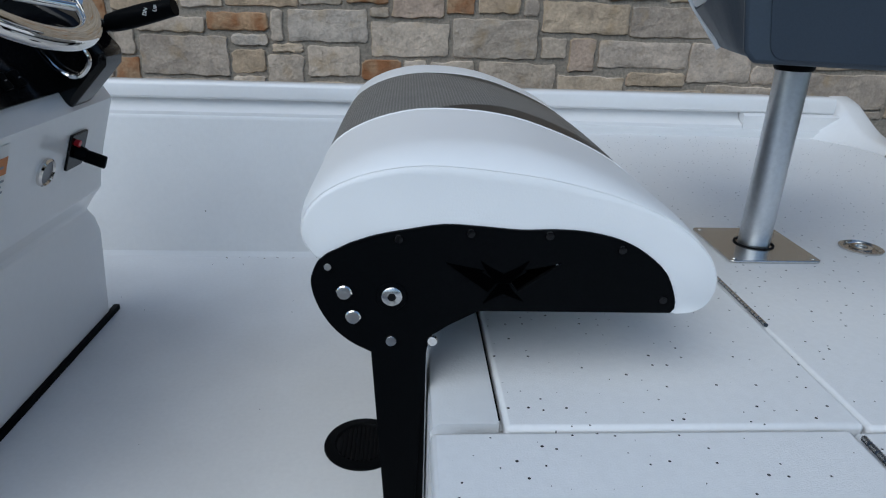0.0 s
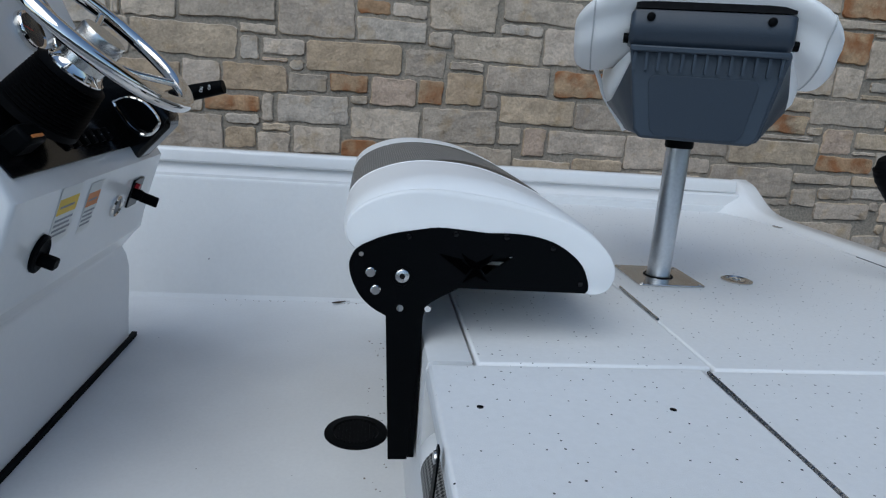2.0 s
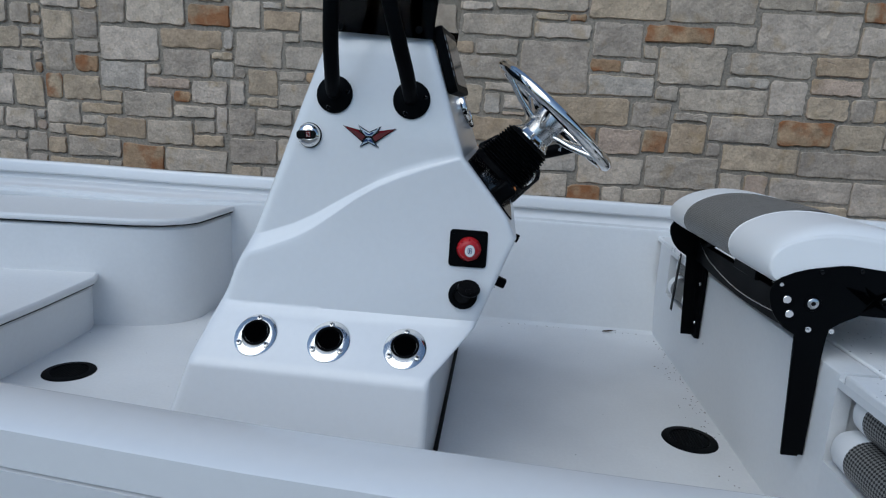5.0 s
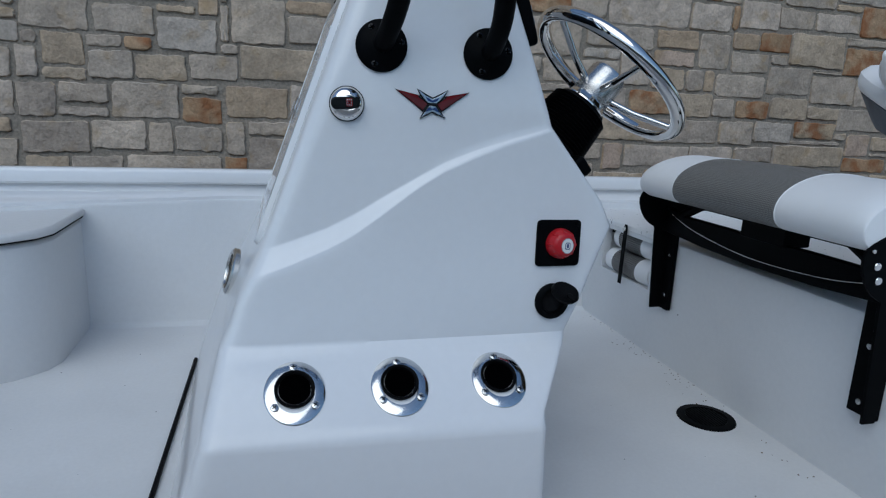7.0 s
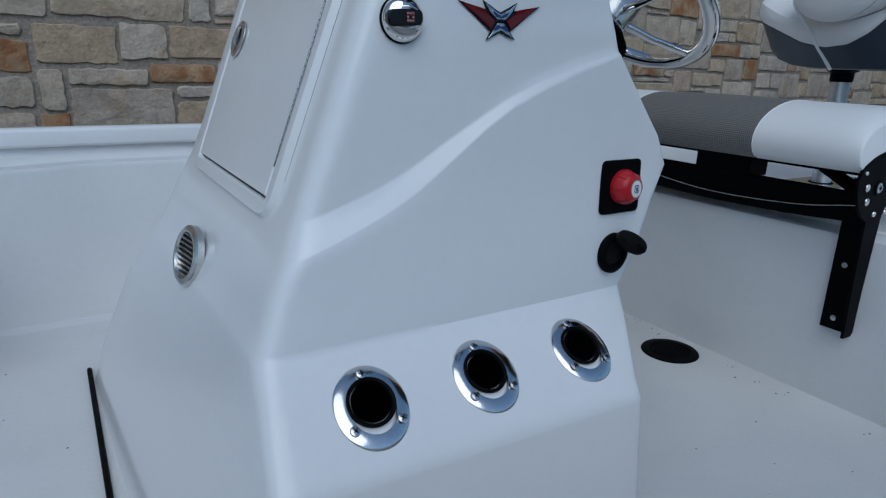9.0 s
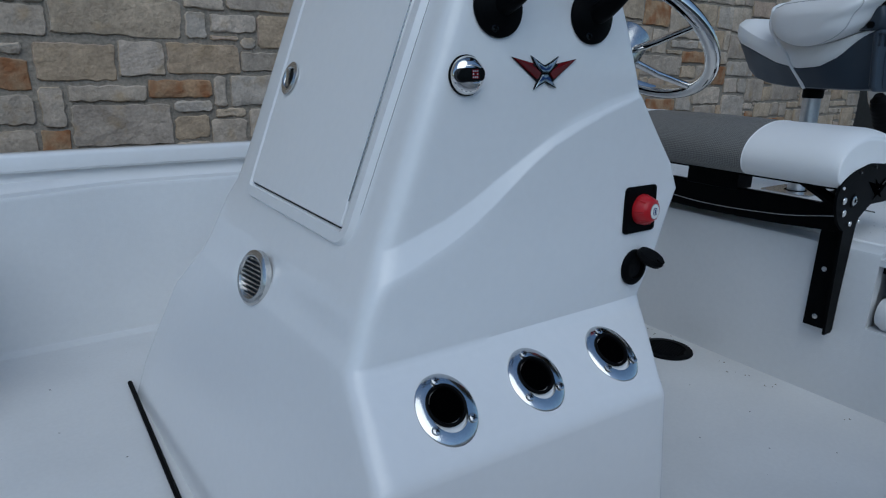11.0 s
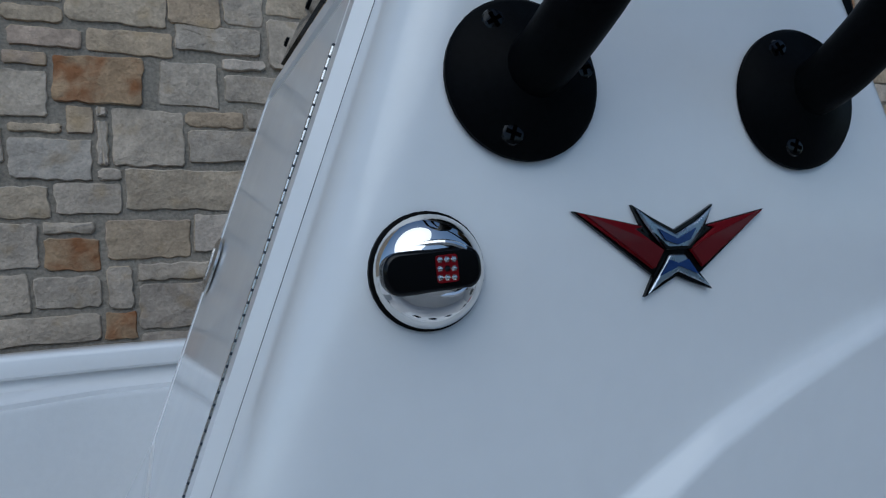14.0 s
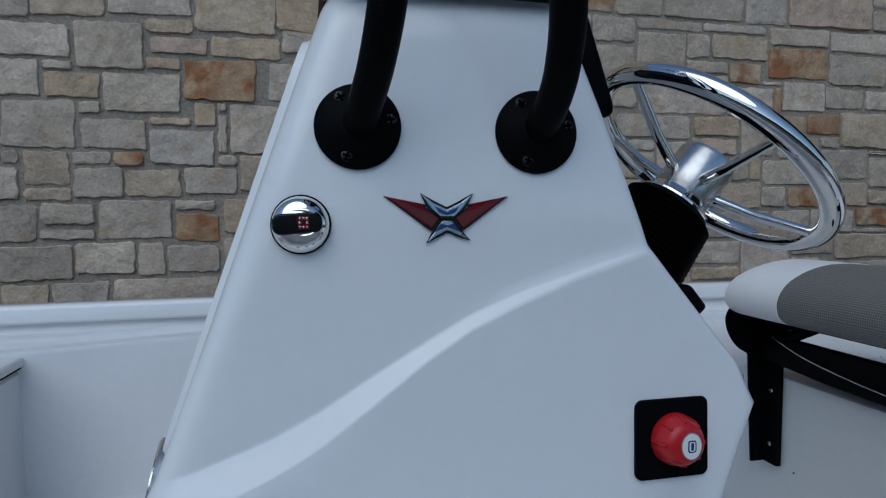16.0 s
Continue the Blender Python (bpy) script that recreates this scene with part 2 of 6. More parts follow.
# unseen wall, added so polished metal mirrors a dark band at the horizon
part("unseen_wall", box(-26, 26, -15.4, -15.0, WALL_Z0, 2.4), SHADED, None, smooth=False)
tagged(bpy.data.objects["unseen_wall"], "unseen dark wall added to close the yard behind and darken reflections", "wall", kind="structure")

# unseen slab added overhead, only to darken the right end of the wall
part("shade_slab", box(5.2, WALL_X1 + 12, -1.2, WALL_Y + 1.5, WALL_Z1 + 0.004, WALL_Z1 + 0.3), BEIGE, None, smooth=False)
tagged(bpy.data.objects["shade_slab"], "unseen beige slab added to shade the wall's right end", "roof", kind="structure")

# ---- boat hull ----
BEAM_C = 1.15
BULK_X = 0.385
DECK_Z = 0.446
hull = thing("boat_hull", (0, BEAM_C, -0.5), "white aluminium bay boat hull with painted liner and decks", "boat")


def half(x):
    """Half width of the boat at the gunwale's outer edge."""
    return 1.415 - 0.02 * max(0.0, x + 0.2) - 0.06 * max(0.0, -1.2 - x) - 0.29 * max(0.0, -2.4 - x) ** 1.8


def fine(x):
    """How far the bottom has narrowed towards the bow."""
    return min(1.0, half(x) / half(-2.4)) if x < -2.4 else 1.0


def sheer(x):
    return 0.586 + 0.02 * max(0.0, -x - 2.0) ** 1.3


XS = [2.02 - 0.08 * k for k in range(0, 82)]


def shift(x):
    """How far the near gunwale stands in from its mirrored place."""
    side = 0.027 * interp(x, [0.45, 0.8], [1, 0]) + 0.1 * min(1.9, max(0.0, 0.15 - x)) ** 1.2
    side += interp(x, [-3.0, -0.6, -0.1, 0.05, 0.45, 0.6], [0.05, 0.064, 0.083, 0.083, 0.03, 0.0])
    return side * (1 - smoothstep(-2.3, -4.3, x))


def sweep(profile, far, xs=XS, draw=0.0):
    """Sweeps (inset, height) pairs along the gunwale; inset runs inwards from the outer edge, height from the sheer;
    draw: how fast the inner edge of the far side draws in towards the bow."""
    bm = bmesh.new()
    rows = []
    for x in xs:
        w, z0 = half(x), sheer(x)
        row = []
        for inset, h, absolute in profile:
            inner = min(0.2, draw * max(0.0, -1.15 - x)) if far and inset > 0.09 else 0.0
            y = inset * fine(x) if absolute == 2 else w - inset - inner
            row.append(bm.verts.new((x, BEAM_C + (y if far else -y) + (0 if far or absolute else shift(x)), h if absolute else z0 + h)))
        rows.append(row)
    for a, b in zip(rows, rows[1:]):
        for k in range(len(a)):
            j = (k + 1) % len(a)
            bm.faces.new((a[k], a[j], b[j], b[k]))
    bm.faces.new(rows[0]), bm.faces.new(rows[-1][::-1])
    return bm


CAP = [(0.0, -0.045, 0), (0.004, -0.004, 0), (0.012, 0.0, 0), (0.085, 0.004, 0), (0.093, 0.0, 0), (0.098, -0.01, 0), (0.098, -0.048, 0), (0.09, -0.056, 0), (0.03, -0.056, 0)]
TRACK = [(0.03, -0.057, 0), (0.066, -0.057, 0), (0.070, -0.072, 0), (0.082, -0.086, 0), (0.100, -0.093, 0), (0.112, -0.100, 0), (0.1135, -0.112, 0), (0.03, -0.112, 0)]
SIDE = [(0.02, -0.112, 0), (0.1165, -0.112, 0), (0.1225, -0.1165, 0), (0.125, -0.125, 0), (1.152, 0.035, 2), (1.146, 0.012, 2), (1.132, 0.003, 2), (1.10, -0.004, 2), (1.10, -0.06, 2), (1.20, -0.06, 2)]
OUTER = [(0.0, -0.05, 0), (0.018, -0.05, 0), (1.19, -0.10, 2), (1.02, -0.45, 2), (1.06, -0.45, 2), (1.22, -0.10, 2)]
for far, word in ((True, "far"), (False, "near")):
    part("gunwale_cap", sweep(CAP, far, [x for x in XS if x < 1.98]), GEL, hull, "white painted gunwale cap")
    part("gunwale_track", sweep(TRACK, far, [1.594] + [x for x in XS if x < 1.55], 0.25), GEL, hull)
    part("gunwale_block", sweep([(0.03, -0.057, 0), (0.1, -0.057, 0), (0.112, -0.065, 0), (0.116, -0.112, 0), (0.03, -0.112, 0)], far, [1.98 - 0.064 * k for k in range(7)]), GEL, hull)
    part("side_liner", sweep(SIDE, far, XS, 0.25), LINER, hull, "white textured inner side")
    part("hull_side", sweep(OUTER, far), GEL, hull)

part("sole", box(-2.0, 0.42, BEAM_C - 1.13, BEAM_C + 1.13, -0.06, 0.0), SOLE, hull, "white non-skid cockpit floor")
BOW = [-2.4 - 0.2 * k for k in range(11)]
plan = [(-2.0, 1.13)] + [(x, 1.13 * fine(x)) for x in BOW]
part("fore_sole", prism([(x, BEAM_C - y) for x, y in plan] + [(x, BEAM_C + y) for x, y in plan[::-1]], 0.06, pose(0, 0, -0.06)), SOLE, hull)
plan = [(1.97, 1.05)] + [(x, 1.05 * fine(x)) for x in BOW]
part("hull_bottom", prism([(x, BEAM_C - y) for x, y in plan] + [(x, BEAM_C + y) for x, y in plan[::-1]], 0.05, pose(0, 0, -0.47)), GEL, hull)
part("stem", box(-4.49, -4.462, BEAM_C - 0.15, BEAM_C + 0.15, -0.45, sheer(-4.46)), GEL, hull, bevel=0.01)

# aft bulkhead with two openings under the deck edge
OPEN_Z0, OPEN_Z1 = 0.235, 0.412
OPENINGS = ((0.235, 0.736), (1.80, 2.16))
for solid, (y0, y1) in (((BEAM_C - 1.19, 0.235), OPENINGS[0]), ((2.16, BEAM_C + 1.19), OPENINGS[1])):
    bulk = box(BULK_X, BULK_X + 0.035, y0, y1, -0.02, OPEN_Z0)
    box(BULK_X, BULK_X + 0.035, y0, y1, OPEN_Z1, 0.43, bulk)
    box(BULK_X, BULK_X + 0.035, *solid, -0.02, 0.43, bulk)
    bmesh.ops.remove_doubles(bulk, verts=bulk.verts, dist=1e-4)
    part("bulkhead", bulk, LINER, hull, "white bulkhead below the rear deck")
for y0, y1 in OPENINGS:
    bm = box(BULK_X + 0.036, 0.80, y0 - 0.02, y1 + 0.02, OPEN_Z0 - 0.03, OPEN_Z0 - 0.01)
    box(0.80, 0.82, y0 - 0.02, y1 + 0.02, OPEN_Z0 - 0.03, OPEN_Z1 + 0.02, bm)
    box(BULK_X + 0.036, 0.80, y0 - 0.03, y0 - 0.01, OPEN_Z0 - 0.01, OPEN_Z1 + 0.015, bm)
    box(BULK_X + 0.036, 0.80, y1 + 0.01, y1 + 0.03, OPEN_Z0 - 0.01, OPEN_Z1 + 0.015, bm)
    part("locker", bm, LINER, hull, smooth=False)

# rear deck panels with open joints between them
G = 0.003
DX1 = 1.96
PANELS = [
    ("hatch_lid", 0.47, 0.915, 0.72, 1.75),
    ("hatch_lid", BULK_X - 0.003, 0.89, 0.125, 0.72), ("hatch_lid", BULK_X, 0.915, 1.75, 2.30),
    ("deck_panel", 0.915, DX1, 0.72, 2.45), ("deck_panel", 0.89, DX1, 0.125, 0.72),
    ("deck_panel", BULK_X, 0.915, 2.30, 2.45), ("deck_panel", BULK_X, DX1, -0.14, 0.125)]
for name, x0, x1, y0, y1 in PANELS:
    part(name, box(x0 + G, x1 - G, y0 + G, y1 - G, DECK_Z - 0.022, DECK_Z + (0.004 if name == "hatch_lid" else 0)), LID, hull,
         "white speckled non-skid hatch lid" if name == "hatch_lid" else "", bevel=0.006)
riser = [(BULK_X, -0.01), (BULK_X, DECK_Z - 0.014), (BULK_X + 0.003, DECK_Z - 0.005), (BULK_X + 0.012, DECK_Z), (0.467, DECK_Z), (0.467, DECK_Z - 0.022), (BULK_X + 0.036, DECK_Z - 0.022), (BULK_X + 0.036, -0.01)]
part("riser", prism(riser, 1.064, facing((0, 1.80, 0), (0, -1, 0))), LINER, hull, "white moulded riser that turns into the deck")
part("deck_pan", box(BULK_X + 0.04, DX1, -0.13, 2.43, DECK_Z - 0.06, DECK_Z - 0.03), GASKET, hull)
part("transom", box(DX1 + 0.03, DX1 + 0.095, -0.1, 2.39, -0.45, DECK_Z - 0.054), GEL, hull)
# low rim along the transom that climbs to the gunwale at both corners, with a soft ramp on its inner side
RIM_Y = [0, 1.0, 1.10, 1.17, 1.243, 1.32, 1.385]
RIM_Z = [0.468, 0.468, 0.474, 0.492, 0.528, 0.572, 0.584]
bm = bmesh.new()
rows = []
for k in range(-36, 37):
    w = 1.385 * k / 36
    top = interp(abs(w), RIM_Y, RIM_Z)
    foot = 1.952 - 1.6 * (top - 0.468)
    rows.append([bm.verts.new((x, BEAM_C + w, z)) for x, z in ((foot - 0.003, 0.40), (foot, DECK_Z + 0.0025), (foot + 0.010, DECK_Z + 0.005), (1.970, top - 0.008), (1.982, top - 0.001), (1.994, top), (2.048, top), (2.058, top - 0.006), (2.060, 0.40))])
for p, q in zip(rows, rows[1:]):
    for k in range(9):
        bm.faces.new((p[k], q[k], q[(k + 1) % 9], p[(k + 1) % 9]))
bm.faces.new(rows[0]), bm.faces.new(rows[-1][::-1])
bmesh.ops.recalc_face_normals(bm, faces=bm.faces)
part("transom_rim", bm, GEL, hull, "low white transom rim")
part("rim_joint", box(1.9465, 1.9495, 0.92, 1.65, DECK_Z - 0.002, DECK_Z + 0.0015), GASKET, hull)

# piano hinge, screws and plugs of the lids
def hinge(p, q, parent, width=0.016, count=40):
    p, q = Vector(p), Vector(q)
    ob = part("hinge", tube([p, q], width * 0.25, 8), DARKPLASTIC, parent, "stainless piano hinge")
    for k in range(count):
        a, b = p.lerp(q, k / count), p.lerp(q, (k + 0.78) / count)
        part("knuckle", tube([a, b], width * 0.28, 8), STEEL, ob)
    return ob


hinge((0.893, 0.70, DECK_Z + 0.004), (0.876, 0.135, DECK_Z + 0.004), hull, 0.014)
hinge((0.922, 1.20, DECK_Z + 0.003), (0.920, 0.97, DECK_Z + 0.003), hull, 0.012, 20)
for x, y in ((0.755, 0.287), (0.760, 0.564), (0.452, 0.566), (0.452, 0.292)):
    part("lid_screw", lathe([(0.0, 0.0020), (0.004, 0.0019), (0.0055, 0.0015), (0.006, 0.0)], pose(x, y, DECK_Z + 0.003), 12), GLOSSBLACK, hull)

# fore deck: a side box with a chamfered corner, and a lower step
fore = [(-1.65, 2.42), (-1.65, 1.95), (-1.675, 1.88), (-1.745, 1.81), (-1.85, 1.765), (-2.4, 1.69), (-3.3, 1.58), (-3.3, 1.93), (-2.4, 2.20)]
part("fore_deck_top", prism(fore, 0.028, pose(0, 0, 0.432)), DECK, hull, "white raised fore deck", bevel=0.01)
mid = (-2.3, 2.05)


def shrink(pts, d):
    return [(x - math.copysign(d, x - mid[0]), y - math.copysign(d, y - mid[1])) for x, y in pts]


part("fore_seal", prism(shrink(fore, 0.008), 0.006, pose(0, 0, 0.427)), GASKET, hull, "dark joint under the fore deck")
part("fore_box", prism(shrink(fore, 0.015), 0.476, pose(0, 0, -0.048)), LINER, hull, bevel=0.02)
step = [(-3.2, 0.72), (-1.94, 0.72), (-1.952, 1.36), (-1.975, 1.69), (-2.05, 1.86), (-3.2, 1.86)]
part("fore_step_lid", prism(step, 0.03, pose(0, 0, 0.195)), DECK, hull, bevel=0.008)
part("fore_step_seal", prism([(x - 0.008, y + (0.008 if y < 1 else 0)) for x, y in step], 0.005, pose(0, 0, 0.1905)), GASKET, hull)
part("fore_step", prism([(x - 0.03, y + (0.03 if y < 1 else 0)) for x, y in step], 0.238, pose(0, 0, -0.047)), LINER, hull, bevel=0.02)


# floor drains
def drain(x, y):
    ob = thing("floor_drain", (x, y, 0), "round black plastic floor drain with slots", "drain", "floor drains")
    m = pose(x, y, 0)
    part("ring", lathe([(0.085, 0.0), (0.083, 0.004), (0.062, 0.006), (0.058, 0.002), (0.058, 0.0)], m, 40), BLACK, ob)
    part("well", lathe([(0.059, 0.001), (0.0, 0.001)], m, 24), GASKET, ob)
    for k in range(-5, 6):
        w = math.sqrt(max(0, 0.057 ** 2 - (k * 0.0095) ** 2))
        part("slat", box(x + k * 0.0095 - 0.0025, x + k * 0.0095 + 0.0025, y - w, y + w, 0.001, 0.0045), BLACK, ob, smooth=False)


drain(0.266, 1.245)
drain(-1.814, 1.29)


# ---- console (modelled in its own axes, set on the floor with all its fittings further down) ----
CON_C = 1.29
CONSOLE_SET = Matrix.Translation((-0.0153, -0.0327, 0.0218)) @ Matrix.Scale(0.972, 4)
others = set(bpy.data.objects)


def con_half(x, z):
    """Half width of the console on the near side."""
    taper = interp(z, [0.33, 0.42, 0.5, 0.63, 0.88], [0.03, 0.012, 0.042, 0.05, 0.08])
    return interp(z, [0, 0.308, 0.325, 0.419, 0.437, 0.5, 0.63, 0.88, 0.98, 1.137],
                  [0.545, 0.510, 0.500, 0.368, 0.350, 0.3426, 0.3326, 0.3206, 0.3136, 0.291]) + taper * (x + 1.0)


def far_half(x, z):
    """Half width on the far side, which flares towards the floor."""
    front = interp(z, [0, 0.17, 0.325, 0.43, 0.56, 0.674, 0.874, 1.137], [0.672, 0.612, 0.545, 0.42, 0.418, 0.392, 0.368, 0.345])
    rear = interp(z, [0, 0.16, 0.265, 0.336, 0.39, 0.47, 0.54, 0.62, 0.85, 1.137], [0.63, 0.655, 0.668, 0.60, 0.535, 0.495, 0.48, 0.475, 0.45, 0.39])
    f = smoothstep(-1.1, -0.55, x)
    return front * (1 - f) + rear * f


def con_front(y, z):
    low = smoothstep(0.55, 0.42, z)
    return interp(z, [0, 0.325, 0.43, 0.471, 0.55, 0.622, 1.137], [-1.268, -1.16, -1.115, -1.09, -1.05, -1.017, -0.835]) + 0.01 * (y - 1.29) + 0.17 * low * max(0, 1.05 - y)


def con_rear(z):
    return interp(z, [0, 0.328, 0.42, 0.673, 0.85, 1.137], [-0.515, -0.511, -0.417, -0.326, -0.475, -0.576])


BAND_X = [-1.10, -1.04, -0.97, -0.90, -0.85, -0.80, -0.74, -0.69, -0.63, -0.57, -0.49, -0.40]
BAND_LOW = [0.545, 0.561, 0.586, 0.617, 0.645, 0.683, 0.730, 0.763, 0.791, 0.816, 0.843, 0.870]
BAND_HIGH = [0.585, 0.602, 0.627, 0.654, 0.681, 0.713, 0.749, 0.778, 0.805, 0.828, 0.852, 0.878]


def swoosh(x, z):
    """How far the lower side panel stands proud of the upper one, past the slanted band."""
    lo, hi = interp(x, BAND_X, BAND_LOW), interp(x, BAND_X, BAND_HIGH)
    depth = interp(x, [-1.15, -1.0, -0.5, -0.42], [0.019, 0.019, 0.005, 0.0])
    step = min(1, max(0, (hi - z) / (hi - lo)))
    return depth * (step if z > 0.43 else smoothstep(0.325, 0.415, z))


def side_y(x, z):
    return CON_C - con_half(x, z) - swoosh(x, z)


def side_pose(x, z, up=(0, 0, 1)):
    e = 0.004
    dx = (side_y(x + e, z) - side_y(x - e, z)) / (2 * e)
    dz = (side_y(x, z + e) - side_y(x, z - e)) / (2 * e)
    return facing((x, side_y(x, z), z), (dx, -1, dz), up)


def ring_point(k, z):
    """Point k of the console's outline at height z."""
    xr = con_rear(z)
    yn_r, yf_r = CON_C - con_half(xr, z), CON_C + far_half(xr, z)
    xfn = con_front(1.0, z)
    yn_f, yf_f = CON_C - con_half(xfn, z), CON_C + far_half(xfn, z)
    quad = [Vector((con_front(yn_f, z), yn_f)), Vector((xr, yn_r)), Vector((xr, yf_r)), Vector((con_front(yf_f, z), yf_f))]
    big = interp(z, [0.0, 0.3, 0.5, 0.7], [0.035, 0.03, 0.03, 0.035])
    rad = [big, 0.018, 0.018, big]
    i = 0
    for count in (49, 19, 49, 19):
        if k < count:
            break
        k -= count
        i += 1
    a, c_, nxt = quad[i - 1], quad[i], quad[(i + 1) % 4]
    u, v = (a - c_).normalized(), (nxt - c_).normalized()
    p, q = c_ + u * rad[i], c_ + v * rad[i]
    if k < 6:
        t = k / 5
        return p * (1 - t) ** 2 + c_ * 2 * t * (1 - t) + q * t * t
    return q.lerp(nxt - v * rad[(i + 1) % 4], (k - 5) / (44 if count == 49 else 14))


def console_shell():
    bm = bmesh.new()
    low = [-0.0225, 0.08, 0.16, 0.24, 0.29, 0.302, 0.308, 0.316, 0.325, 0.333, 0.36, 0.39, 0.411, 0.419, 0.425, 0.431, 0.437, 0.443, 0.45]
    high = [0.93, 0.96, 1.02, 1.08, 1.115, 1.13, 1.137]
    n = 136
    at = [ring_point(k, 0.7).x for k in range(n)]
    rows = []
    for r in range(len(low) + 21 + len(high)):
        row = []
        for k in range(n):
            if r < len(low):
                z = low[r]
            elif r >= len(low) + 21:
                z = high[r - len(low) - 21]
            else:
                # rows that follow the two edges of the slanted band
                x = at[k]
                for _ in range(2):
                    lo, hi = interp(x, BAND_X, BAND_LOW), interp(x, BAND_X, BAND_HIGH)
                    q, e = r - len(low), min(0.003, (hi - lo) * 0.2)
                    if q < 8:
                        z = 0.45 + (lo - e - 0.45) * (q + 1) / 8
                    elif q < 13:
                        z = (lo, lo + e, (lo + hi) / 2, hi - e, hi)[q - 8]
                    else:
                        z = hi + e + (0.925 - hi - e) * (q - 13) / 8
                    x = ring_point(k, z).x
            p = ring_point(k, z)
            w = min(1, abs(p.y - CON_C) / (con_half if p.y < CON_C else far_half)(p.x, z))
            off = swoosh(p.x, z) * smoothstep(0.86, 1.0, w)
            y = p.y - off if p.y < CON_C else p.y + off
            d = (Vector((-0.8, CON_C)) - p).normalized() * 0.012 * smoothstep(1.115, 1.137, z)
            row.append(bm.verts.new((p.x + d.x, y + d.y, z)))
        rows.append(row)
    for a, c_ in zip(rows, rows[1:]):
        for k in range(n):
            bm.faces.new((a[k], a[(k + 1) % n], c_[(k + 1) % n], c_[k]))
    bm.faces.new(rows[0][::-1]), bm.faces.new(rows[-1])
    return bm


console = thing("console", (-0.85, CON_C, 0), "white moulded fibreglass helm console on the cockpit floor", "console")
shell = part("shell", console_shell(), GEL, console, "white gelcoat shell with a swept side moulding")
part("base_seal", box(-0.519, -0.503, 0.76, 1.955, -0.0222, -0.006), RUBBER, console, "black rubber base seal")
bm = bmesh.new()
tube([(con_front(y_, 0) - 0.007, y_, -0.0155) for y_ in (0.80, 1.05, 1.5, 2.0)], 0.0065, 8, bm)
part("base_seal", bm, RUBBER, console)
tube_bm = tube([(-1.20, CON_C - con_half(-1.2, 0) - 0.003, -0.0155), (-0.51, CON_C - con_half(-0.51, 0) - 0.003, -0.0155)], 0.008, 8)
part("base_seal", tube_bm, RUBBER, console)

# front door of the console
def front_pose(y, z, lift=0.0):
    nrm = Vector((-1, 0.01, 0.353)).normalized()
    return facing(Vector((con_front(y, z), y, z)) + nrm * lift, nrm)


dm = front_pose(1.32, 0.845)
door_out = [(0.233, -0.238), (0.252, 0.236), (-0.220, 0.239), (-0.233, -0.235)]


def round_poly(pts, r, seg=5):
    out = []
    n = len(pts)
    for i in range(n):
        a, b, c = Vector(pts[i - 1]), Vector(pts[i]), Vector(pts[(i + 1) % n])
        p, q = b + (a - b).normalized() * r, b + (c - b).normalized() * r
        for k in range(seg + 1):
            t = k / seg
            v = p * (1 - t) ** 2 + b * 2 * t * (1 - t) + q * t * t
            out.append((v.x, v.y))
    return out


def scaled(pts, d):
    cx = sum(p[0] for p in pts) / len(pts)
    cy = sum(p[1] for p in pts) / len(pts)
    return [(x + (d if x > cx else -d), y + (d if y > cy else -d)) for x, y in pts]


def ring_prism(outer, inner, depth, m):
    bm = bmesh.new()
    n = len(outer)
    vs = [[bm.verts.new((x, y, z)) for x, y in pts] for pts, z in ((outer, 0), (scaled(outer, -0.006), depth), (scaled(inner, 0.006), depth), (inner, 0.002))]
    for a, b in zip(vs, vs[1:]):
        for k in range(n):
            bm.faces.new((a[k], a[(k + 1) % n], b[(k + 1) % n], b[k]))
    bmesh.ops.transform(bm, matrix=m, verts=bm.verts)
    return bm


part("door_frame", ring_prism(round_poly(scaled(door_out, 0.034), 0.045), round_poly(scaled(door_out, 0.002), 0.01), 0.011, dm), GEL, console)
# dark ring on the surface, the soft groove's shade put into its colour
part("groove_shade", ring_prism(round_poly(scaled(door_out, 0.0350), 0.045), round_poly(scaled(door_out, 0.022), 0.035), 0.0012, dm), GASKET, console, "thin dark ring for the shaded groove round the door frame")
part("door_gap", prism(round_poly(scaled(door_out, 0.002), 0.008), 0.003, dm @ pose(0, 0, 0.001)), GASKET, console)
cdoor = part("door", prism(round_poly(scaled(door_out, -0.0012), 0.006), 0.008, dm @ pose(0, 0, 0.002)), DOORGEL, console, "closed glossy white access door", bevel=0.003)
h0, h1 = dm @ Vector((0.2365, -0.19, 0.0105)), dm @ Vector((0.2455, 0.188, 0.0105))
hinge(h0, h1, console, 0.0052, 44)
lk = dm @ pose(-0.173, 0.008, 0.012)
part("door_lock", lathe([(0.036, 0.0), (0.036, 0.003), (0.030, 0.006), (0.024, 0.004), (0.022, 0.001)], lk, 28), STEEL, console, "round stainless latch")
part("latch_well", lathe([(0.023, 0.0012), (0.0, 0.0012)], lk, 24), GASKET, console)
part("latch_ring", box(-0.006, 0.006, -0.02, 0.02, 0.002, 0.007, m=lk @ pose(0, 0, 0, 0, 0, 30)), STEEL, console)

